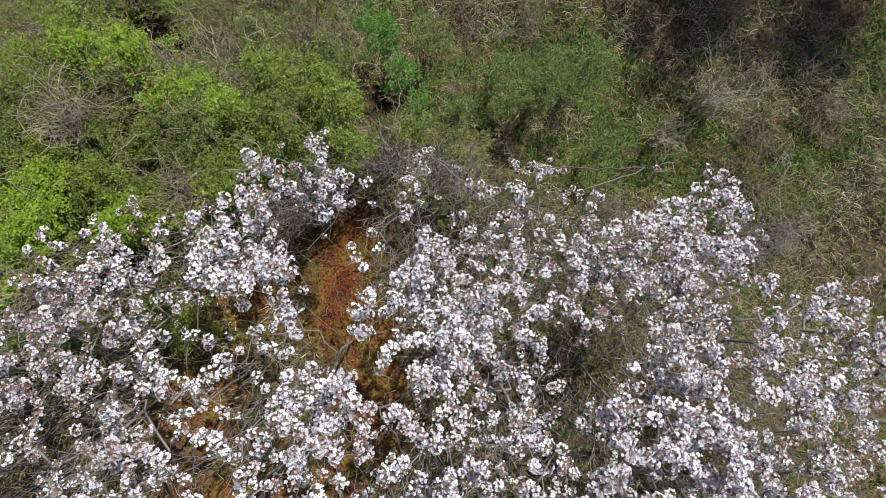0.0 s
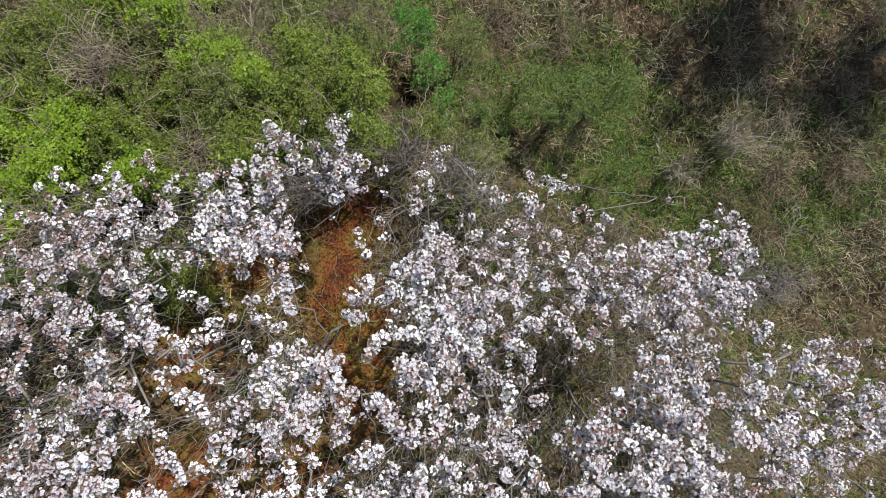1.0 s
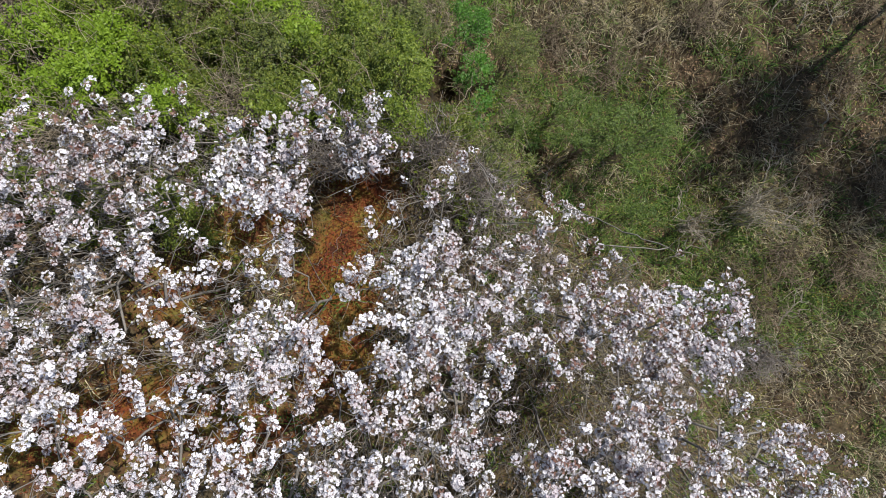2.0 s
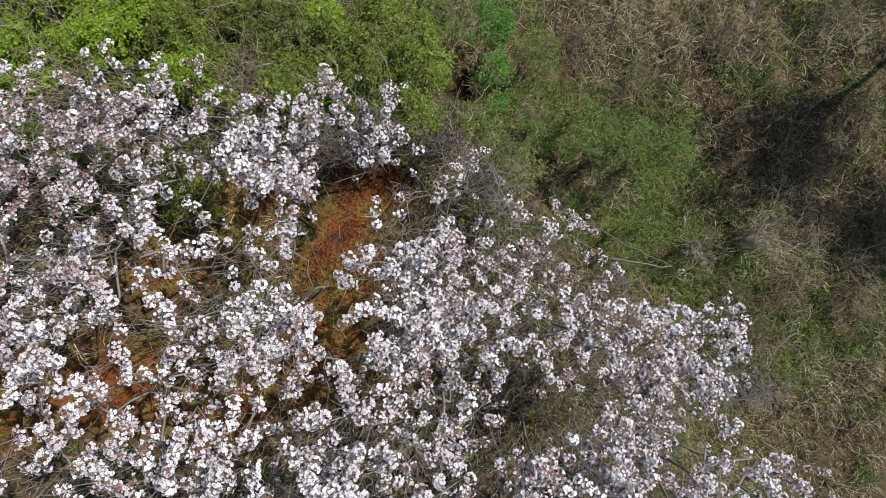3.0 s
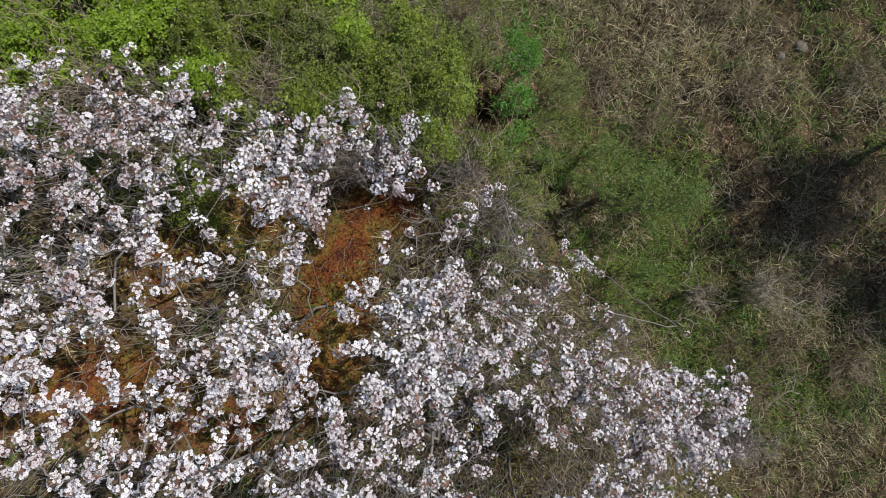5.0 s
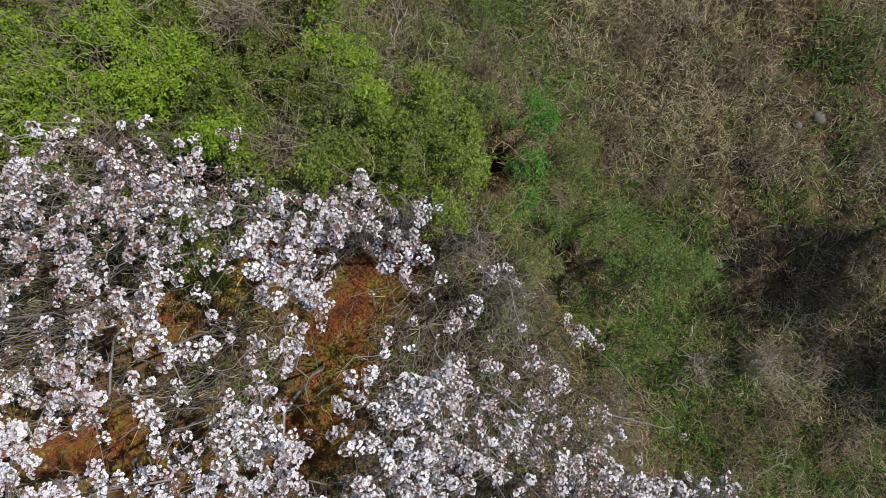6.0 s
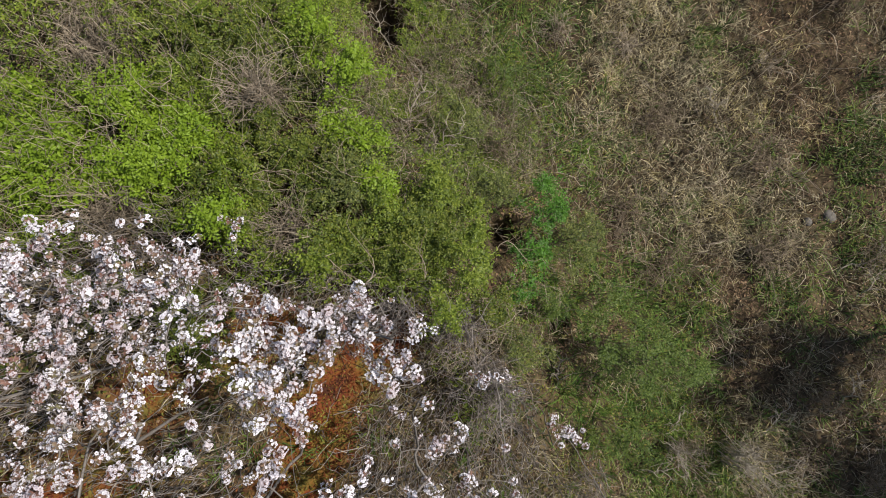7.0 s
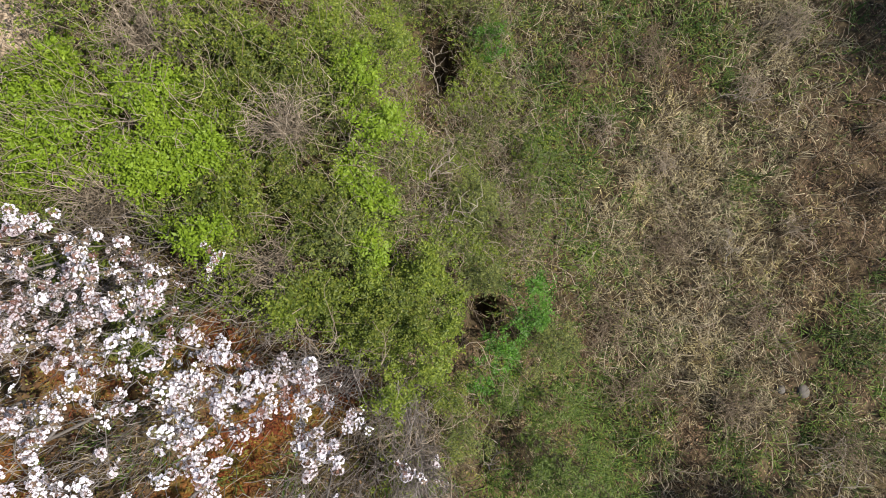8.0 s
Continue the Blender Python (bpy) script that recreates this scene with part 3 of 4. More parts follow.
SHRUBS = {
    ("bright", 2600, 0.044, "fresh bright green leafy shrub on the upper bank"): [(-5.7, -0.2, 4.75, 0.4, 0.45), (-5.1, -0.5, 4.95, 0.55, 0.5), (-5.5, -0.65, 4.9, 0.45, 0.4), (-5.95, -0.35, 4.75, 0.35, 0.4), (-4.65, 0.1, 4.85, 0.45, 0.4), (-5.2, 0.45, 4.65, 0.55, 0.45), (-4.35, 0.35, 4.85, 0.45, 0.4), (-4.5, 0.8, 4.6, 0.35, 0.3), (-3.6, 2.0, 3.7, 0.32, 0.26), (-4.05, 2.4, 3.8, 0.26, 0.38), (-3.15, 2.05, 3.6, 0.3, 0.22), (-4.7, 2.55, 3.75, 0.28, 0.36), (-3.55, 0.35, 4.7, 0.28, 0.26), (-2.7, 1.85, 3.95, 0.22, 0.2)],
    ("lime", 2300, 0.038, "yellow-green leafy shrub on the bank"): [(-5.0, 3.0, 3.3, 0.4, 0.4), (-5.2, 2.4, 3.7, 0.45, 0.35), (-2.2, 2.3, 3.9, 0.28, 0.32), (-1.3, 1.75, 4.2, 0.26, 0.36), (-2.5, 1.65, 4.1, 0.24, 0.24), (-1.55, 2.3, 3.7, 0.26, 0.26), (-4.6, 1.2, 4.35, 0.3, 0.26), (-4.05, 0.85, 4.4, 0.28, 0.26), (-5.05, 1.05, 4.5, 0.32, 0.28), (-2.65, 0.7, 4.6, 0.26, 0.2), (-1.1, 1.25, 4.4, 0.2, 0.22), (-5.4, 1.8, 4.2, 0.3, 0.3)],
    ("green", 2300, 0.037, "mid green leafy shrub among dry twigs"): [(-4.1, 0.6, 4.5, 0.45, 0.4), (-3.5, 0.5, 4.4, 0.45, 0.35), (-2.7, 0.9, 4.35, 0.45, 0.35), (-3.5, 1.4, 3.9, 0.5, 0.4), (-5.1, 1.6, 4.3, 0.6, 0.5), (-4.7, 2.4, 3.6, 0.5, 0.4), (-3.1, -0.75, 4.6, 0.45, 0.4), (-3.9, -1.1, 4.8, 0.4, 0.35), (-2.1, 1.75, 3.9, 0.4, 0.35), (-4.0, 1.3, 4.1, 0.45, 0.35), (-1.75, 1.85, 3.9, 0.3, 0.3), (-1.9, 1.35, 4.15, 0.35, 0.3), (-0.6, 1.7, 3.2, 0.3, 0.25)],
    ("emerald", 1600, 0.04, "dark emerald shrub beside a shaded hollow"): [(-0.92, 3.15, 2.55, 0.25, 0.34), (-0.66, 2.65, 2.6, 0.2, 0.3), (-1.1, 3.45, 2.3, 0.2, 0.24), (-0.4, 2.2, 2.5, 0.18, 0.2), (-5.3, 5.0, 0.2, 0.38, 0.35)],
    ("moss", 1300, 0.038, "soft mid green shrub low on the bank"): [(1.65, 2.65, 2.05, 0.48, 0.42), (2.35, 2.95, 1.9, 0.42, 0.38), (1.25, 2.3, 1.9, 0.32, 0.3), (2.65, 1.7, 1.75, 0.3, 0.3), (0.3, 2.3, 1.6, 0.3, 0.26), (1.0, 3.1, 1.2, 0.3, 0.3), (-2.9, 4.8, 0.4, 0.4, 0.35)],
    ("olive", 1900, 0.034, "olive shrub of thin stems and small leaves"): [(-2.9, 1.55, 4.0, 0.5, 0.4), (-3.1, 2.0, 3.4, 0.45, 0.4), (-2.0, 2.2, 3.3, 0.45, 0.4), (-1.7, 2.8, 2.7, 0.4, 0.4), (0.2, 1.5, 2.6, 0.4, 0.3), (-4.6, 0.0, 4.3, 0.6, 0.5), (-2.8, 3.2, 2.3, 0.5, 0.4), (-5.6, 1.4, 4.2, 0.4, 0.4), (-0.2, 3.4, 1.6, 0.45, 0.4)],
}
for (leaf, n, size, label), places in SHRUBS.items():
    for p in places:
        shrub(*p, leaf, int(n * 1.65 * p[3] * p[4] / 0.2), size, label)


def bare_shrub(x, y, top, r, n, mat, label, stout=1.0):
    """A leafless tangle of arching canes."""
    root = np.array([x, y, float(height(x, y)) - 0.03])
    bush = thing("bare_shrub", root, label, "shrub", "leafless shrubs")
    groups = [Tubes() for _ in range(6)]
    for k in range(n):
        a, d = rng.uniform(0, 6.28), r * rng.uniform(0.3, 1.1)
        end = np.array([x + d * math.cos(a), y + d * math.sin(a), 0])
        end[2] = max(top - rng.uniform(0, 0.7) * (top - root[2]) * 0.6, float(height(end[0], end[1])) + 0.05)
        start = root + np.r_[rng.normal(0, r * 0.25, 2), 0]
        p = cane(start, end, rng.uniform(0.05, 0.35), 7, 0.03)
        groups[k % 6].add(p - root, np.linspace(0.0062, 0.0026, 7) * stout, 3)
        for _ in range(3):
            q = p[rng.integers(2, 6)]
            e = q + np.r_[rng.normal(0, 0.16, 2), rng.normal(0.04, 0.08)]
            groups[k % 6].add(cane(q, e, 0.03, 4, 0.015) - root, np.linspace(0.0036, 0.002, 4) * stout, 3)
    for g in groups:
        part("cane", g.mesh("cane", mat), bush)


for p in [(-1.75, 0.45, 4.9, 0.42, 50), (-0.75, 1.15, 4.3, 0.45, 55), (0.35, 0.9, 3.8, 0.45, 60), (-0.1, 1.0, 3.9, 0.4, 40), (-1.5, 0.8, 4.5, 0.4, 40), (5.65, 0.15, 0.35, 0.65, 100), (6.5, 0.4, 0.0, 0.6, 60)]:
    bare_shrub(*p, GREY_CANE, "leafless grey tangle of thin arching canes")
for p in [(-4.45, -0.38, 5.0, 0.42, 110), (-3.05, 0.65, 4.6, 0.4, 80), (-4.45, 1.5, 4.6, 0.42, 150), (-5.9, 0.7, 4.75, 0.55, 150), (-3.3, 3.0, 2.9, 0.5, 45), (6.3, 2.3, -0.4, 0.8, 60), (7.4, 2.6, -0.5, 0.7, 50), (6.0, 1.3, 0.0, 0.7, 50), (-2.2, 3.6, 1.9, 0.5, 45)]:
    bare_shrub(*p, TAN_CANE if p[2] > 4 else CANE, "leafless tan tangle of dry bramble canes")


for p in [(5.1, 2.85, 1.1, 0.6, 40), (4.1, 2.1, 0.9, 0.35, 18)]:
    bare_shrub(*p, PALE, "tall pale leafless shrub standing in dry grass", 1.4)


def scatter_brambles():
    """Low dry bramble clumps over the lower bank and level ground."""
    made = []
    while len(made) < 34:
        x, y = rng.uniform(-4.5, 9), rng.uniform(0.8, 12.2)
        if x * DOWN[0] + y * DOWN[1] < 2.9 or any(math.hypot(x - a, y - b) < 1.15 for a, b in made):
            continue
        made.append((x, y))
        grey = rng.random() < 0.45
        r = rng.uniform(0.35, 0.75)
        bare_shrub(x, y, float(height(x, y)) + rng.uniform(0.3, 0.6), r, int(70 * r), TAN_CANE if grey else CANE, "low pale clump of dead bramble in dry grass" if grey else "low tan clump of dry bramble in grass")


scatter_brambles()


# ---------------------------------------------------------------- low growth
def spread(n, keep, x0=-8.0, x1=9.8, y0=-5.5, y1=13.0):
    x, y = rng.uniform(x0, x1, n), rng.uniform(y0, y1, n)
    k = rng.random(n) < keep(x, y)
    return np.c_[x[k], y[k], height(x[k], y[k])]


def patch(x, y, scale=1.0, shift=0.0):
    """A slow uneven field between 0 and 1."""
    return 0.5 + 0.25 * np.sin(1.3 * scale * x + 0.9 * scale * y + shift) + 0.25 * np.sin(2.1 * scale * y - 1.1 * scale * x + 1.7 * shift + 1)


GREEN_SPOTS = [(6.6, 1.8, 0.9, 0.6), (8.0, 2.2, 0.8, 0.6), (5.6, 1.4, 0.6, 0.5), (2.2, 4.2, 1.1, 0.8), (0.3, 3.3, 0.9, 0.6), (3.4, 3.4, 1.0, 0.7), (4.3, 2.2, 0.9, 0.7), (2.4, 1.5, 0.8, 0.5), (2.1, 3.2, 1.0, 0.6), (0.4, 2.6, 0.9, 0.7), (-3.0, 5.0, 1.0, 0.6), (-3.3, 8.8, 1.0, 0.8), (2.9, 8.9, 1.0, 0.9), (2.0, -2.7, 0.6, 0.8), (-1.0, 5.0, 0.6, 0.6), (8.8, 4.2, 0.8, 0.8), (-3.9, 6.4, 0.8, 0.7), (-3.6, 5.1, 0.6, 0.4), (-3.0, 6.75, 0.5, 0.4), (-0.7, 8.4, 0.4, 0.4), (4.4, 7.6, 0.6, 0.5), (4.6, 1.5, 0.7, 0.6), (4.0, 5.8, 0.5, 0.4), (5.6, 2.2, 0.8, 0.8), (6.6, 1.0, 0.9, 0.8), (5.0, 0.7, 0.6, 0.5), (3.4, 1.7, 0.6, 0.6), (-4.6, 5.6, 0.4, 0.4)]
# brown ground, plus tree-shadow patches and hollows whose shade is put into the colour
BROWN_AND_SHADED_SPOTS = [(1.8, 8.6, 0.9, 0.7), (0.6, 9.4, 0.9, 0.7), (-0.6, 3.6, 0.5, 0.4), (0.4, 4.0, 0.5, 0.4), (0.2, 11.2, 1.2, 0.9), (1.4, 9.6, 0.7, 0.6), (4.8, 4.4, 0.8, 0.7), (7.8, 4.5, 0.7, 0.6), (-5.6, 4.1, 0.6, 0.4), (-3.2, 8.2, 0.35, 0.45), (-1.1, 2.4, 0.5, 0.5), (-3.4, 8.1, 0.5, 0.5), (0.5, 9.7, 0.9, 0.7), (-0.7, 10.3, 0.9, 0.7), (-4.2, 6.7, 0.6, 0.5), (3.3, 5.3, 0.7, 0.4), (-2.3, 12.0, 0.9, 0.6), (5.7, 0.1, 0.7, 0.45), (-0.85, 1.9, 0.3, 0.3), (1.5, 2.9, 0.25, 0.3), (1.4, 2.0, 0.35, 0.25), (3.2, 5.2, 0.5, 0.4)]


def clear(x, y):
    return (1 - np.clip(1.3 * blob(x, y, SAND), 0, 1)) * (1 - np.clip(blob(x, y, CLAY), 0, 1) * 0.93) * (1 - np.clip(1.1 * blob(x, y, PITS), 0, 1))


def stuff(name, v, f, mat, label, category):
    tagged(new(name, arrays_mesh(name, v, f, mat)), label, category, kind="stuff")


def tussocks(n, keep, per, long, wide, mat, name, label, category):
    """Grass in tufts, each blade bending away from its tuft's middle."""
    c = spread(n, keep)
    m = len(c) * per
    az, off = rng.uniform(0, 2 * np.pi, m), np.abs(rng.normal(0, 0.05, m))
    base = np.repeat(c, per, axis=0)
    at = base + np.c_[np.cos(az) * off, np.sin(az) * off, np.zeros(m)]
    at[:, 2] = height(at[:, 0], at[:, 1]) - 0.01
    size = np.repeat(rng.uniform(0.7, 1.3, len(c)), per)
    v, f = blades(at, rng.uniform(*long, m) * size, rng.uniform(*wide, m), 1.15, 1.0, az + rng.normal(0, 0.6, m))
    stuff(name, v, f, mat, label, category)


def flat(x, y):
    """1 on the lower bank and level ground, falling to 0.15 under the thicket."""
    s = x * DOWN[0] + y * DOWN[1]
    return 0.28 + 0.72 / (1 + np.exp(-(s - 1.2) * 2.5))


STRAW_SPOTS = [(-1.7, 7.8, 1.0, 0.7), (-2.0, 6.8, 0.7, 0.6), (-0.7, 7.2, 1.3, 0.9), (-0.9, 5.6, 0.9, 0.7), (0.8, 8.6, 0.9, 0.9), (-6.7, -0.4, 0.6, 0.5), (2.4, 6.2, 0.8, 0.6), (-3.0, 10.4, 0.7, 0.5), (1.3, 5.8, 0.9, 0.6), (3.1, 6.4, 0.4, 0.4), (6.2, 2.9, 0.8, 0.6), (0.5, 5.5, 0.6, 0.5)]
GREY_SPOTS = [(-2.5, 4.5, 0.9, 0.6), (-3.6, 3.7, 0.5, 0.4), (-1.05, 5.0, 0.7, 0.6), (-1.8, 3.7, 0.5, 0.5), (5.9, 1.6, 0.8, 0.8)]


OCHRE = [(-3.4, -3.4, 0.5, 0.5), (-3.3, -1.5, 0.5, 0.4), (-2.7, -1.0, 0.35, 0.3), (-1.9, -0.5, 0.3, 0.3), (-1.2, -1.0, 0.2, 0.3), (-1.9, -2.6, 0.4, 0.4), (-0.6, -1.5, 0.2, 0.3)]


def ochre(x, y):
    return np.clip(1.6 * blob(x, y, OCHRE), 0, 1)


# 1 where pale growth is thinned for brown ground or painted shade
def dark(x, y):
    return np.clip(blob(x, y, BROWN_AND_SHADED_SPOTS), 0, 1)


def green(x, y):
    return np.clip(blob(x, y, GREEN_SPOTS), 0, 1)


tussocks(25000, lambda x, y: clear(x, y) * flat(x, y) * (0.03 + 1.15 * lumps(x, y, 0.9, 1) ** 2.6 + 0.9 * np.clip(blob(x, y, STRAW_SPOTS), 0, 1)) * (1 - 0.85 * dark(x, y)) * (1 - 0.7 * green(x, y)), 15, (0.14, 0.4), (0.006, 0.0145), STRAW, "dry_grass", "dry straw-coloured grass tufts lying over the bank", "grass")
tussocks(14000, lambda x, y: clear(x, y) * np.clip(blob(x, y, STRAW_SPOTS), 0, 1) * lumps(x, y, 1.4, 21) ** 1.5 * 1.3, 13, (0.14, 0.36), (0.007, 0.015), PALE_STRAW, "pale_grass", "bleached yellow grass tufts lying in matted clumps", "grass")
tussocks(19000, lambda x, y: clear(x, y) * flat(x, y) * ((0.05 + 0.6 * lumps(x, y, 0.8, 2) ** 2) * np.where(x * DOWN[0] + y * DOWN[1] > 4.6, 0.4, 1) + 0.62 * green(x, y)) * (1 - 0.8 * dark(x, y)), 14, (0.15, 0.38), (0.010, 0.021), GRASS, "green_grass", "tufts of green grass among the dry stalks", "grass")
# brown blades on brown ground; in shadow patches and hollows they paint the shade
tussocks(13000, lambda x, y: clear(x, y) * flat(x, y) * np.clip(0.03 + 0.8 * dark(x, y) + 0.2 * lumps(x, y, 0.7, 31) ** 2, 0, 1), 14, (0.12, 0.34), (0.006, 0.013), BROWN_STRAW, "brown_grass", "dead brown grass, also used to darken shaded patches and hollows", "grass")
at = spread(330000, lambda x, y: clear(x, y) * (0.12 + 0.8 * lumps(x, y, 1.3, 4) ** 1.8) * (1 - 0.6 * dark(x, y)) * (1 - 0.6 * np.clip(blob(x, y, STRAW_SPOTS), 0, 1)) * (1 - 0.72 * (x * DOWN[0] + y * DOWN[1] > 3.6) * (1 - green(x, y))))
at[:, 2] += rng.uniform(0.02, 0.5, len(at)) ** 1.3
stuff("low_weeds", *leaves(at, rng.uniform(0.025, 0.06, len(at))), OLIVE, "small olive leaves of low weeds", "weeds")
at = spread(150000, lambda x, y: (0.25 + 0.5 * patch(x, y, 1.5, 1)) * clear(x, y))
at[:, 2] += 0.02
stuff("leaf_litter", *leaves(at, rng.uniform(0.03, 0.08, len(at)), 0.3), LITTER, "brown dead leaves lying on the soil", "leaves")
at = spread(160000, lambda x, y: 0.5 * np.clip(blob(x, y, CLAY), 0, 1) * (1 - 0.9 * ochre(x, y)), -4.5, 1, -4.5, 1.2)
at[:, 2] += rng.uniform(0, 0.1, len(at))
stuff("rust_bracken", *leaves(at, rng.uniform(0.025, 0.065, len(at)), 0.5, 0.3), RUST, "rust-red and ochre dead fern on bare clay", "fern")


at = spread(160000, lambda x, y: 0.5 * np.clip(blob(x, y, CLAY) + 0.4 * blob(x, y, OCHRE), 0, 1) * ochre(x, y), -4.8, 1, -4.5, 1.2)
at[:, 2] += rng.uniform(0, 0.08, len(at))
stuff("ochre_moss", *leaves(at, rng.uniform(0.018, 0.045, len(at)), 0.5, 0.45), MUSTARD, "mustard-yellow moss and dead herbs on clay", "moss")


FREE = [(a, b, rx * 0.95, ry * 0.95) for (leaf, *_), places in SHRUBS.items() if leaf in ("bright", "lime", "emerald") for a, b, _, rx, ry in places] + HEAPS


# dense scrub of twigs and small leaves over the upper bank
def scrub(x, y):
    s = x * DOWN[0] + y * DOWN[1]
    return np.clip((0.8 - x) / 1.2, 0, 1) * np.clip((3.0 + 0.5 * np.sin(1.9 * x) - s) / 2.0, 0, 1) * np.clip((y - np.interp(x, EDGE[:, 0], EDGE[:, 1])) / 0.4 + 0.8, 0, 1) * clear(x, y) * (1 - np.clip(1.3 * blob(x, y, HOLLOWS), 0, 1))


at = spread(85000, lambda x, y: scrub(x, y) * (0.06 + 0.94 * np.clip(1.5 * lumps(x, y, 1.9, 6) - 0.25, 0, 1)) * (1 - 0.9 * dark(x, y)), -8, 1, -2, 5.5)
tall = np.clip((3.2 - at[:, 0] * DOWN[0] - at[:, 1] * DOWN[1]) / 2.2, 0.15, 1)
at[:, 2] += tall * (0.25 + 0.95 * rng.random(len(at)) ** 0.7 * (0.35 + 0.9 * lumps(at[:, 0], at[:, 1], 1.5, 8)))
at = at[rng.random(len(at)) > 0.85 * np.clip(blob(at[:, 0], at[:, 1], FREE), 0, 1)]
fresh = rng.random(len(at)) < np.clip(2.4 * lumps(at[:, 0], at[:, 1], 1.1, 14) - 0.35, 0.08, 0.95)
for pick, leaf, label in ((fresh, "lime", "yellow-green leaves of dense low scrub"), (~fresh, "olive", "olive leaves of dense low scrub")):
    stuff("scrub_leaves", *sprigs(at[pick], rng.uniform(0.022, 0.048, pick.sum()), 0.015, 6), LEAF[leaf], label, "scrub")


def stalks(n, keep, box, lift, long, thick, mat, name, label):
    tube = Tubes()
    at = spread(n, keep, *box)
    for p in at:
        a, d = rng.uniform(0, 6.28), rng.uniform(*long)
        up = lift * rng.random()
        e = p + np.array([d * math.cos(a), d * math.sin(a), rng.uniform(0.05, 0.4)])
        e[2] = max(e[2], float(height(e[0], e[1])) + 0.03)
        e[2] += up
        p = p + np.array([0, 0, up * 0.6])
        tube.add(cane(p, e, rng.uniform(0, 0.2), 6, 0.025), np.linspace(thick * rng.uniform(0.6, 1.2), 0.002, 6), 3)
    tagged(new(name, tube.mesh(name, mat)), label, "stalks", kind="stuff")


stalks(15000, lambda x, y: clear(x, y) * flat(x, y) * np.clip(0.03 + 0.75 * lumps(x, y, 0.9, 9) ** 2 + 0.8 * blob(x, y, GREY_SPOTS), 0, 1) * (1 - 0.7 * dark(x, y)) * (1 - 0.7 * green(x, y)), (), 0.1, (0.2, 0.9), 0.008, TAN_CANE, "dry_stalks", "thin dry stalks and fallen twigs across the bank")
stalks(34000, lambda x, y: 0.3 * (y < np.interp(x, EDGE[:, 0], EDGE[:, 1]) + 0.2) * (1 - 0.97 * np.clip(2.2 * blob(x, y, CLAY), 0, 1)), (-4.8, 4.6, -4.2, 1.6), 1.5, (0.1, 0.4), 0.006, GREY_CANE, "thicket_twigs", "fine grey-brown twigs inside the pear thicket")
stalks(21000, lambda x, y: scrub(x, y) * (1 - 0.8 * dark(x, y)) * (0.3 + 0.7 * np.clip(1.25 - 1.5 * lumps(x, y, 1.9, 6), 0, 1)), (-8, 1, -2, 5.5), 1.25, (0.12, 0.5), 0.0052, TAN_CANE, "scrub_twigs", "bare tan twigs standing through dense scrub")


# ---------------------------------------------------------------- trees beyond the view, which shade the level ground
def shade_tree(x, y, top, r, n, lean, slant):
    """A taller tree: trunk, limbs and a loose crown of dark leaves."""
    root = np.array([x, y, float(height(x, y)) - 0.05])
    tree = thing("shade_tree", root, "tall tree with a grey trunk and dark green crown", "tree", "tall trees beyond the bank")
    trunk = Tubes()
    trunk.add(cane((0, 0, 0), (0.1, 0.1, top - root[2] - r * 0.4), 0.05, 8, 0.04), np.linspace(0.085, 0.025, 8), 8)
    part("trunk", trunk.mesh("trunk", BARK), tree)
    c = rng.normal(0, 0.42, (70, 3)) * (r, r, r * 0.8) + (lean, slant, top - root[2] - r * 0.7)
    for k in range(6):
        limb = Tubes()
        for q in c[k::6]:
            limb.add(cane((0.05, 0.05, max(0.6, q[2] - r * 0.9)), q, 0.05, 5, 0.03), np.linspace(0.022, 0.004, 5), 4)
        part("limb", limb.mesh("limb", BARK), tree)
    at = c[rng.integers(0, len(c), n)] + rng.normal(0, 0.17, (n, 3))
    v, f = leaves(at, rng.uniform(0.06, 0.11, n), 0.6)
    tagged(part("crown", arrays_mesh("crown", v, f, LEAF["green"]), tree), kind="stuff")


for p in [(7.1, 9.2, 5.9, 1.6, 7500, 0.35, -0.4), (9.95, 8.75, 5.8, 1.1, 6000, 0.0, 0.0), (-0.1, 16.2, 5.0, 1.3, 6000, 0.0, 0.0)]:
    shade_tree(*p)


# ---------------------------------------------------------------- dead branches, sticks and a stone
def dead_branch(x, y, long, az, lift=0.25):
    """A pale forked branch lying on the grass."""
    root = np.array([x, y, float(height(x, y)) + 0.02])
    ob = thing("dead_branch", root, "pale leafless forked branch lying in dry grass", "branch", "dead branches on the ground")
    a = radians(az)
    end = np.array([long * math.cos(a), long * math.sin(a), lift])
    end[2] = max(end[2], float(height(x + end[0], y + end[1])) - root[2] + 0.08)
    main = cane((0, 0, 0), end, 0.06, 9, 0.03)
    tube = Tubes()
    tube.add(main, np.linspace(0.017, 0.005, 9), 6)
    stem = part("stem", tube.mesh("stem", PALE), ob)
    for k in range(6):
        q = main[2 + k]
        b = a + (1 if k % 2 else -1) * rng.uniform(0.4, 1.1)
        d = long * rng.uniform(0.2, 0.5)
        tip = q + np.array([d * math.cos(b), d * math.sin(b), rng.uniform(0.02, 0.2)])
        twig = Tubes()
        path = cane(q, tip, 0.03, 6, 0.02)
        twig.add(path, np.linspace(0.0095, 0.0035, 6), 4)
        for _ in range(2):
            w = path[rng.integers(2, 5)]
            twig.add(cane(w, w + np.r_[rng.normal(0, 0.12, 2), rng.uniform(0, 0.1)], 0.01, 4, 0.01), np.linspace(0.005, 0.002, 4), 3)
        part("twig", twig.mesh("twig", PALE), stem)


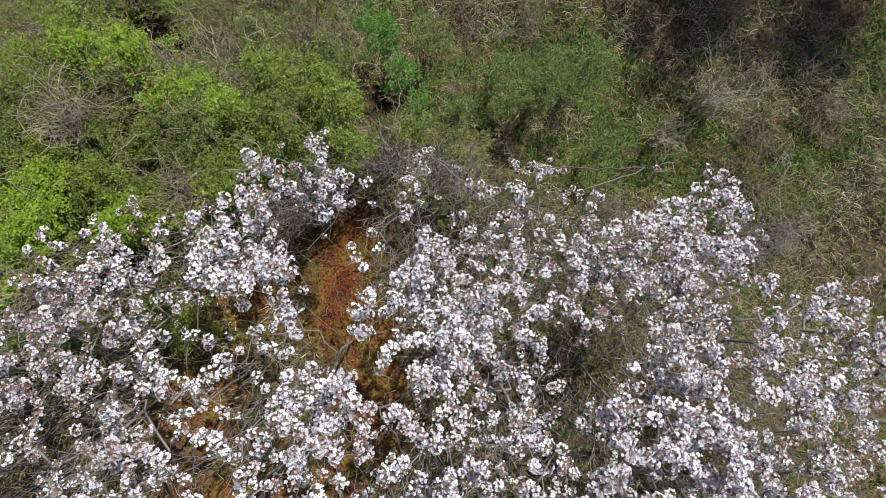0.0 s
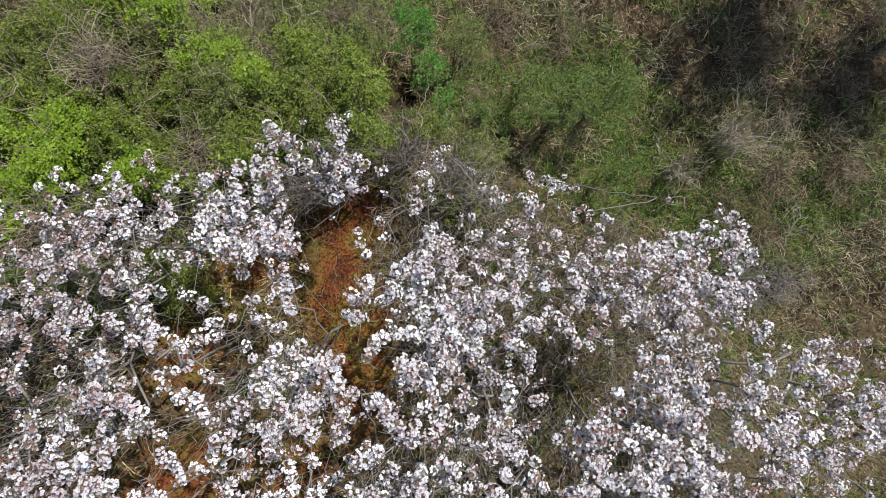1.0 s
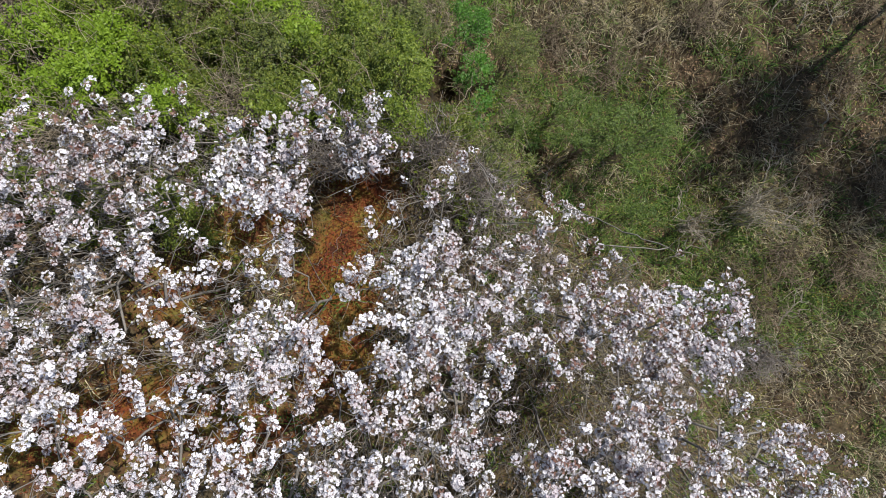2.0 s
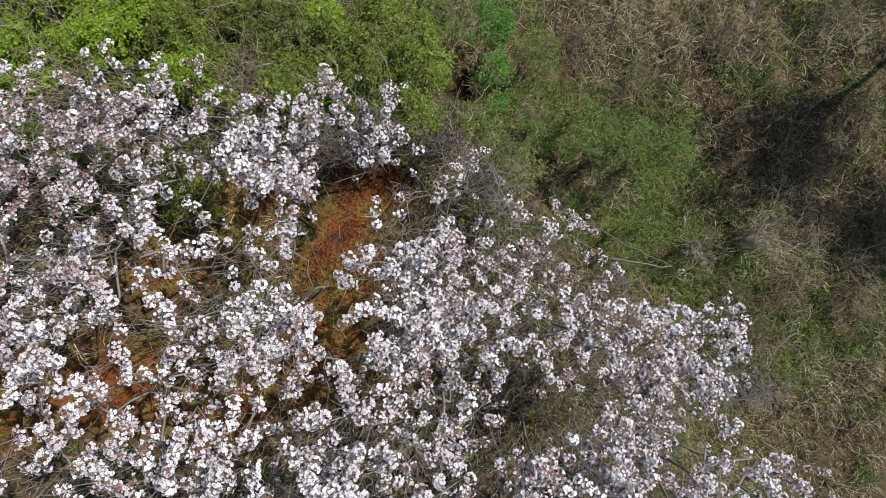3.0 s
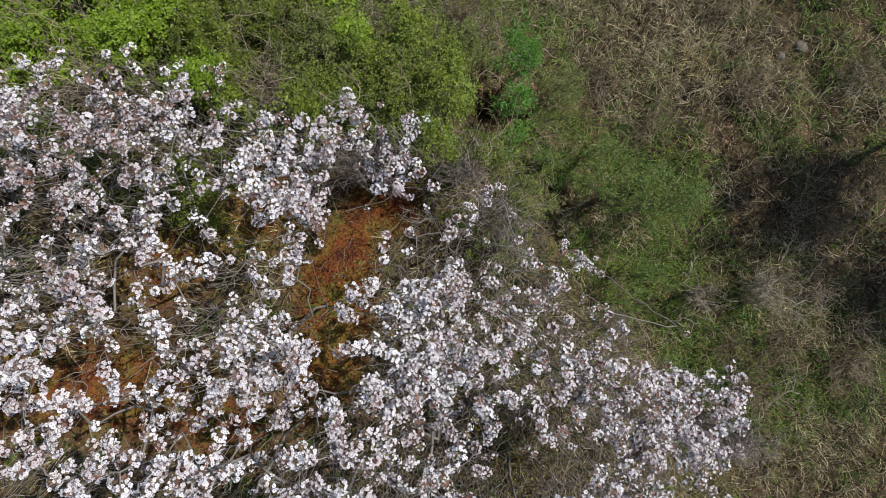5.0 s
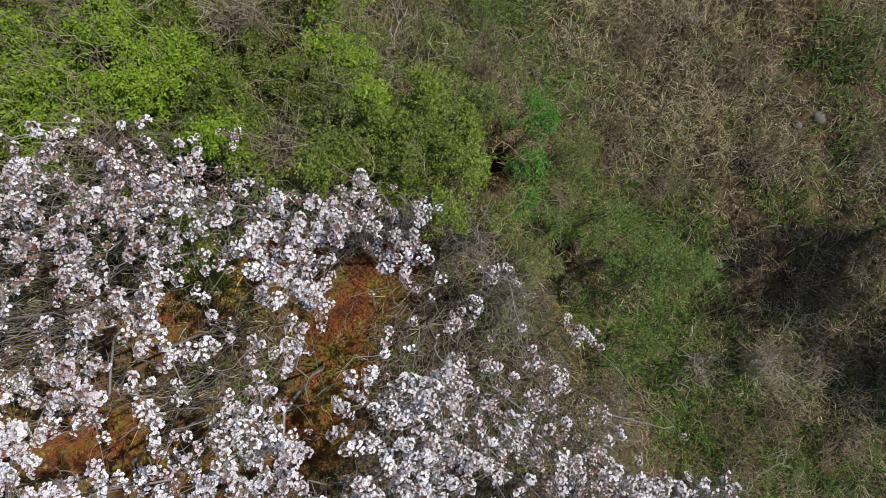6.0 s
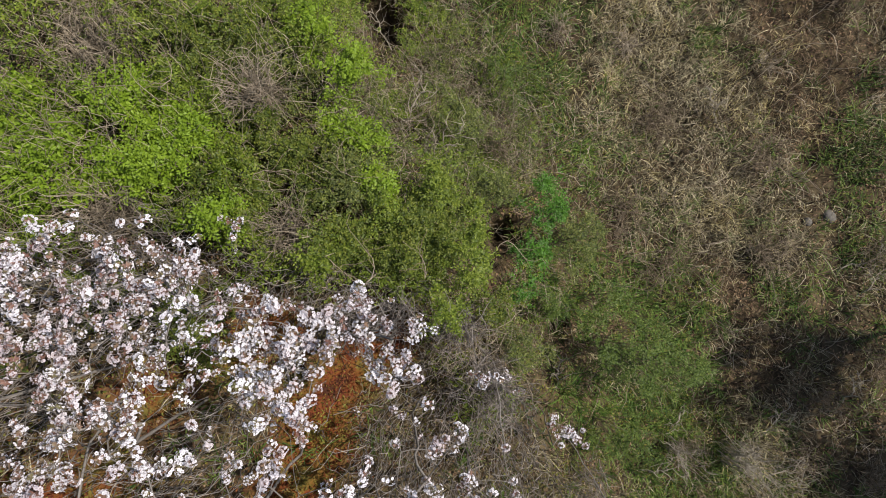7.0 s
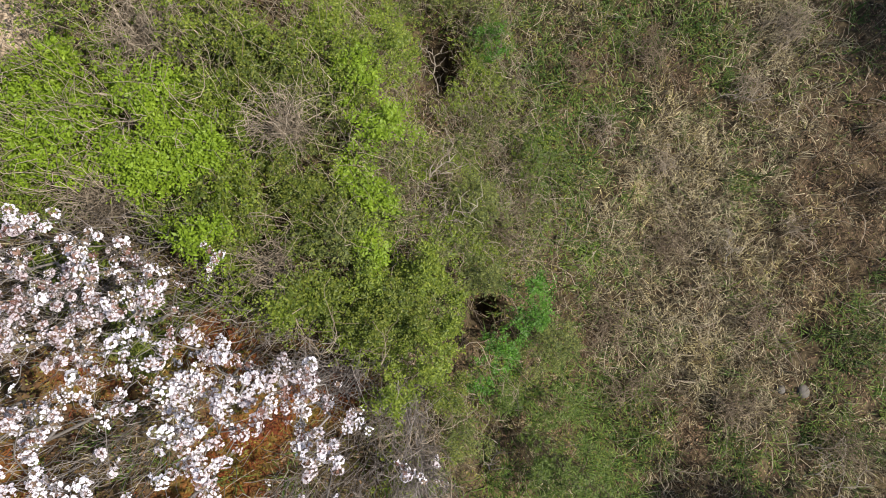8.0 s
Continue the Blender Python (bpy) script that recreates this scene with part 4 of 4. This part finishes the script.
for p in [(6.0, 2.8, 1.0, 70), (6.8, 2.9, 0.9, 120), (5.4, 3.4, 0.9, 100), (5.5, 7.0, 0.9, 110), (4.9, 6.8, 0.8, 100), (4.3, 6.9, 0.9, 70), (6.2, 5.1, 0.7, 120), (4.0, 2.2, 0.6, 110), (4.0, 1.3, 0.7, 60), (-2.2, 3.6, 0.5, 150), (-3.3, 2.5, 0.8, 100), (-5.0, 3.8, 0.8, 160), (-2.8, 2.5, 0.7, 80), (-2.6, 8.8, 0.6, 40), (6.6, 1.0, 0.8, 75), (6.7, -0.3, 0.7, 100), (0.5, 7.3, 0.7, 150), (1.4, 1.4, 0.6, 130)]:
    dead_branch(*p)


def stone(x, y, r):
    bm = bmesh.new()
    bmesh.ops.create_icosphere(bm, subdivisions=3, radius=r)
    for v in bm.verts:
        v.co *= 1 + 0.25 * noise.noise(v.co * 6 + Vector((x, y, 0)))
        v.co.z *= 0.6
    me = bpy.data.meshes.new("stone")
    bm.to_mesh(me)
    bm.free()
    me.materials.append(STONE)
    me.shade_smooth()
    ob = new("stone", me)
    ob.location = (x, y, float(height(x, y)) + r * 0.25)
    tagged(ob, "weathered grey stone lying in dry grass", "stone", "stones in the grass")


stone(3.43, 7.58, 0.13)
stone(3.2, 7.2, 0.09)


# ---------------------------------------------------------------- vines over the scrub
def vine(x, y, z, az, long):
    """A pale bare stem winding over the scrub, with a few side shoots, rooted below."""
    root = np.array([x, y, float(height(x, y)) - 0.02])
    ob = thing("vine", root, "tan winding bare vine stem over green scrub", "vine", "bare vines over the scrub")
    a, turn, at = radians(az), rng.uniform(-0.15, 0.15), np.array([0.0, 0.0, 0.0])
    path = [at, np.array([0.02, 0.03, (z - root[2]) * 0.6]), np.array([0.05, 0.0, z - root[2]])]
    for k in range(9):
        a += turn + rng.normal(0, 0.42)
        path.append(path[-1] + np.array([math.cos(a), math.sin(a), 0]) * long / 9 + (0, 0, rng.normal(-0.02, 0.03)))
    tube = Tubes()
    tube.add(path, np.linspace(0.0048, 0.002, len(path)), 5)
    stem = part("stem", tube.mesh("stem", TAN_CANE), ob)
    for k in range(5):
        q = path[3 + k]
        b = a + rng.uniform(-1.6, 1.6)
        shoot = Tubes()
        shoot.add(cane(q, q + np.array([math.cos(b), math.sin(b), 0.1]) * rng.uniform(0.12, 0.35), 0.02, 5, 0.012), np.linspace(0.0035, 0.0018, 5), 4)
        part("shoot", shoot.mesh("shoot", CANE), stem)


for p in [(-3.5, 3.2, 3.1, 20), (-3.3, 2.9, 3.2, 130), (-2.9, 1.6, 4.35, 160), (-2.3, 2.7, 3.3, 80), (-2.0, 0.95, 4.8, 40), (-2.5, 0.85, 4.7, 20), (-3.6, 0.9, 4.7, 120), (-4.4, 1.5, 4.7, 60), (-5.5, 1.7, 4.6, 10), (-1.6, 1.4, 4.6, 140), (-0.6, 1.3, 4.2, 60), (0.4, 1.2, 3.5, 100), (-4.1, 2.9, 3.4, 170), (-3.0, 2.2, 3.6, 50), (-1.2, 2.2, 3.5, 100), (-4.9, 0.9, 4.8, 30)]:
    vine(p[0], p[1], p[2] - 0.12, p[3], rng.uniform(0.5, 1.0))
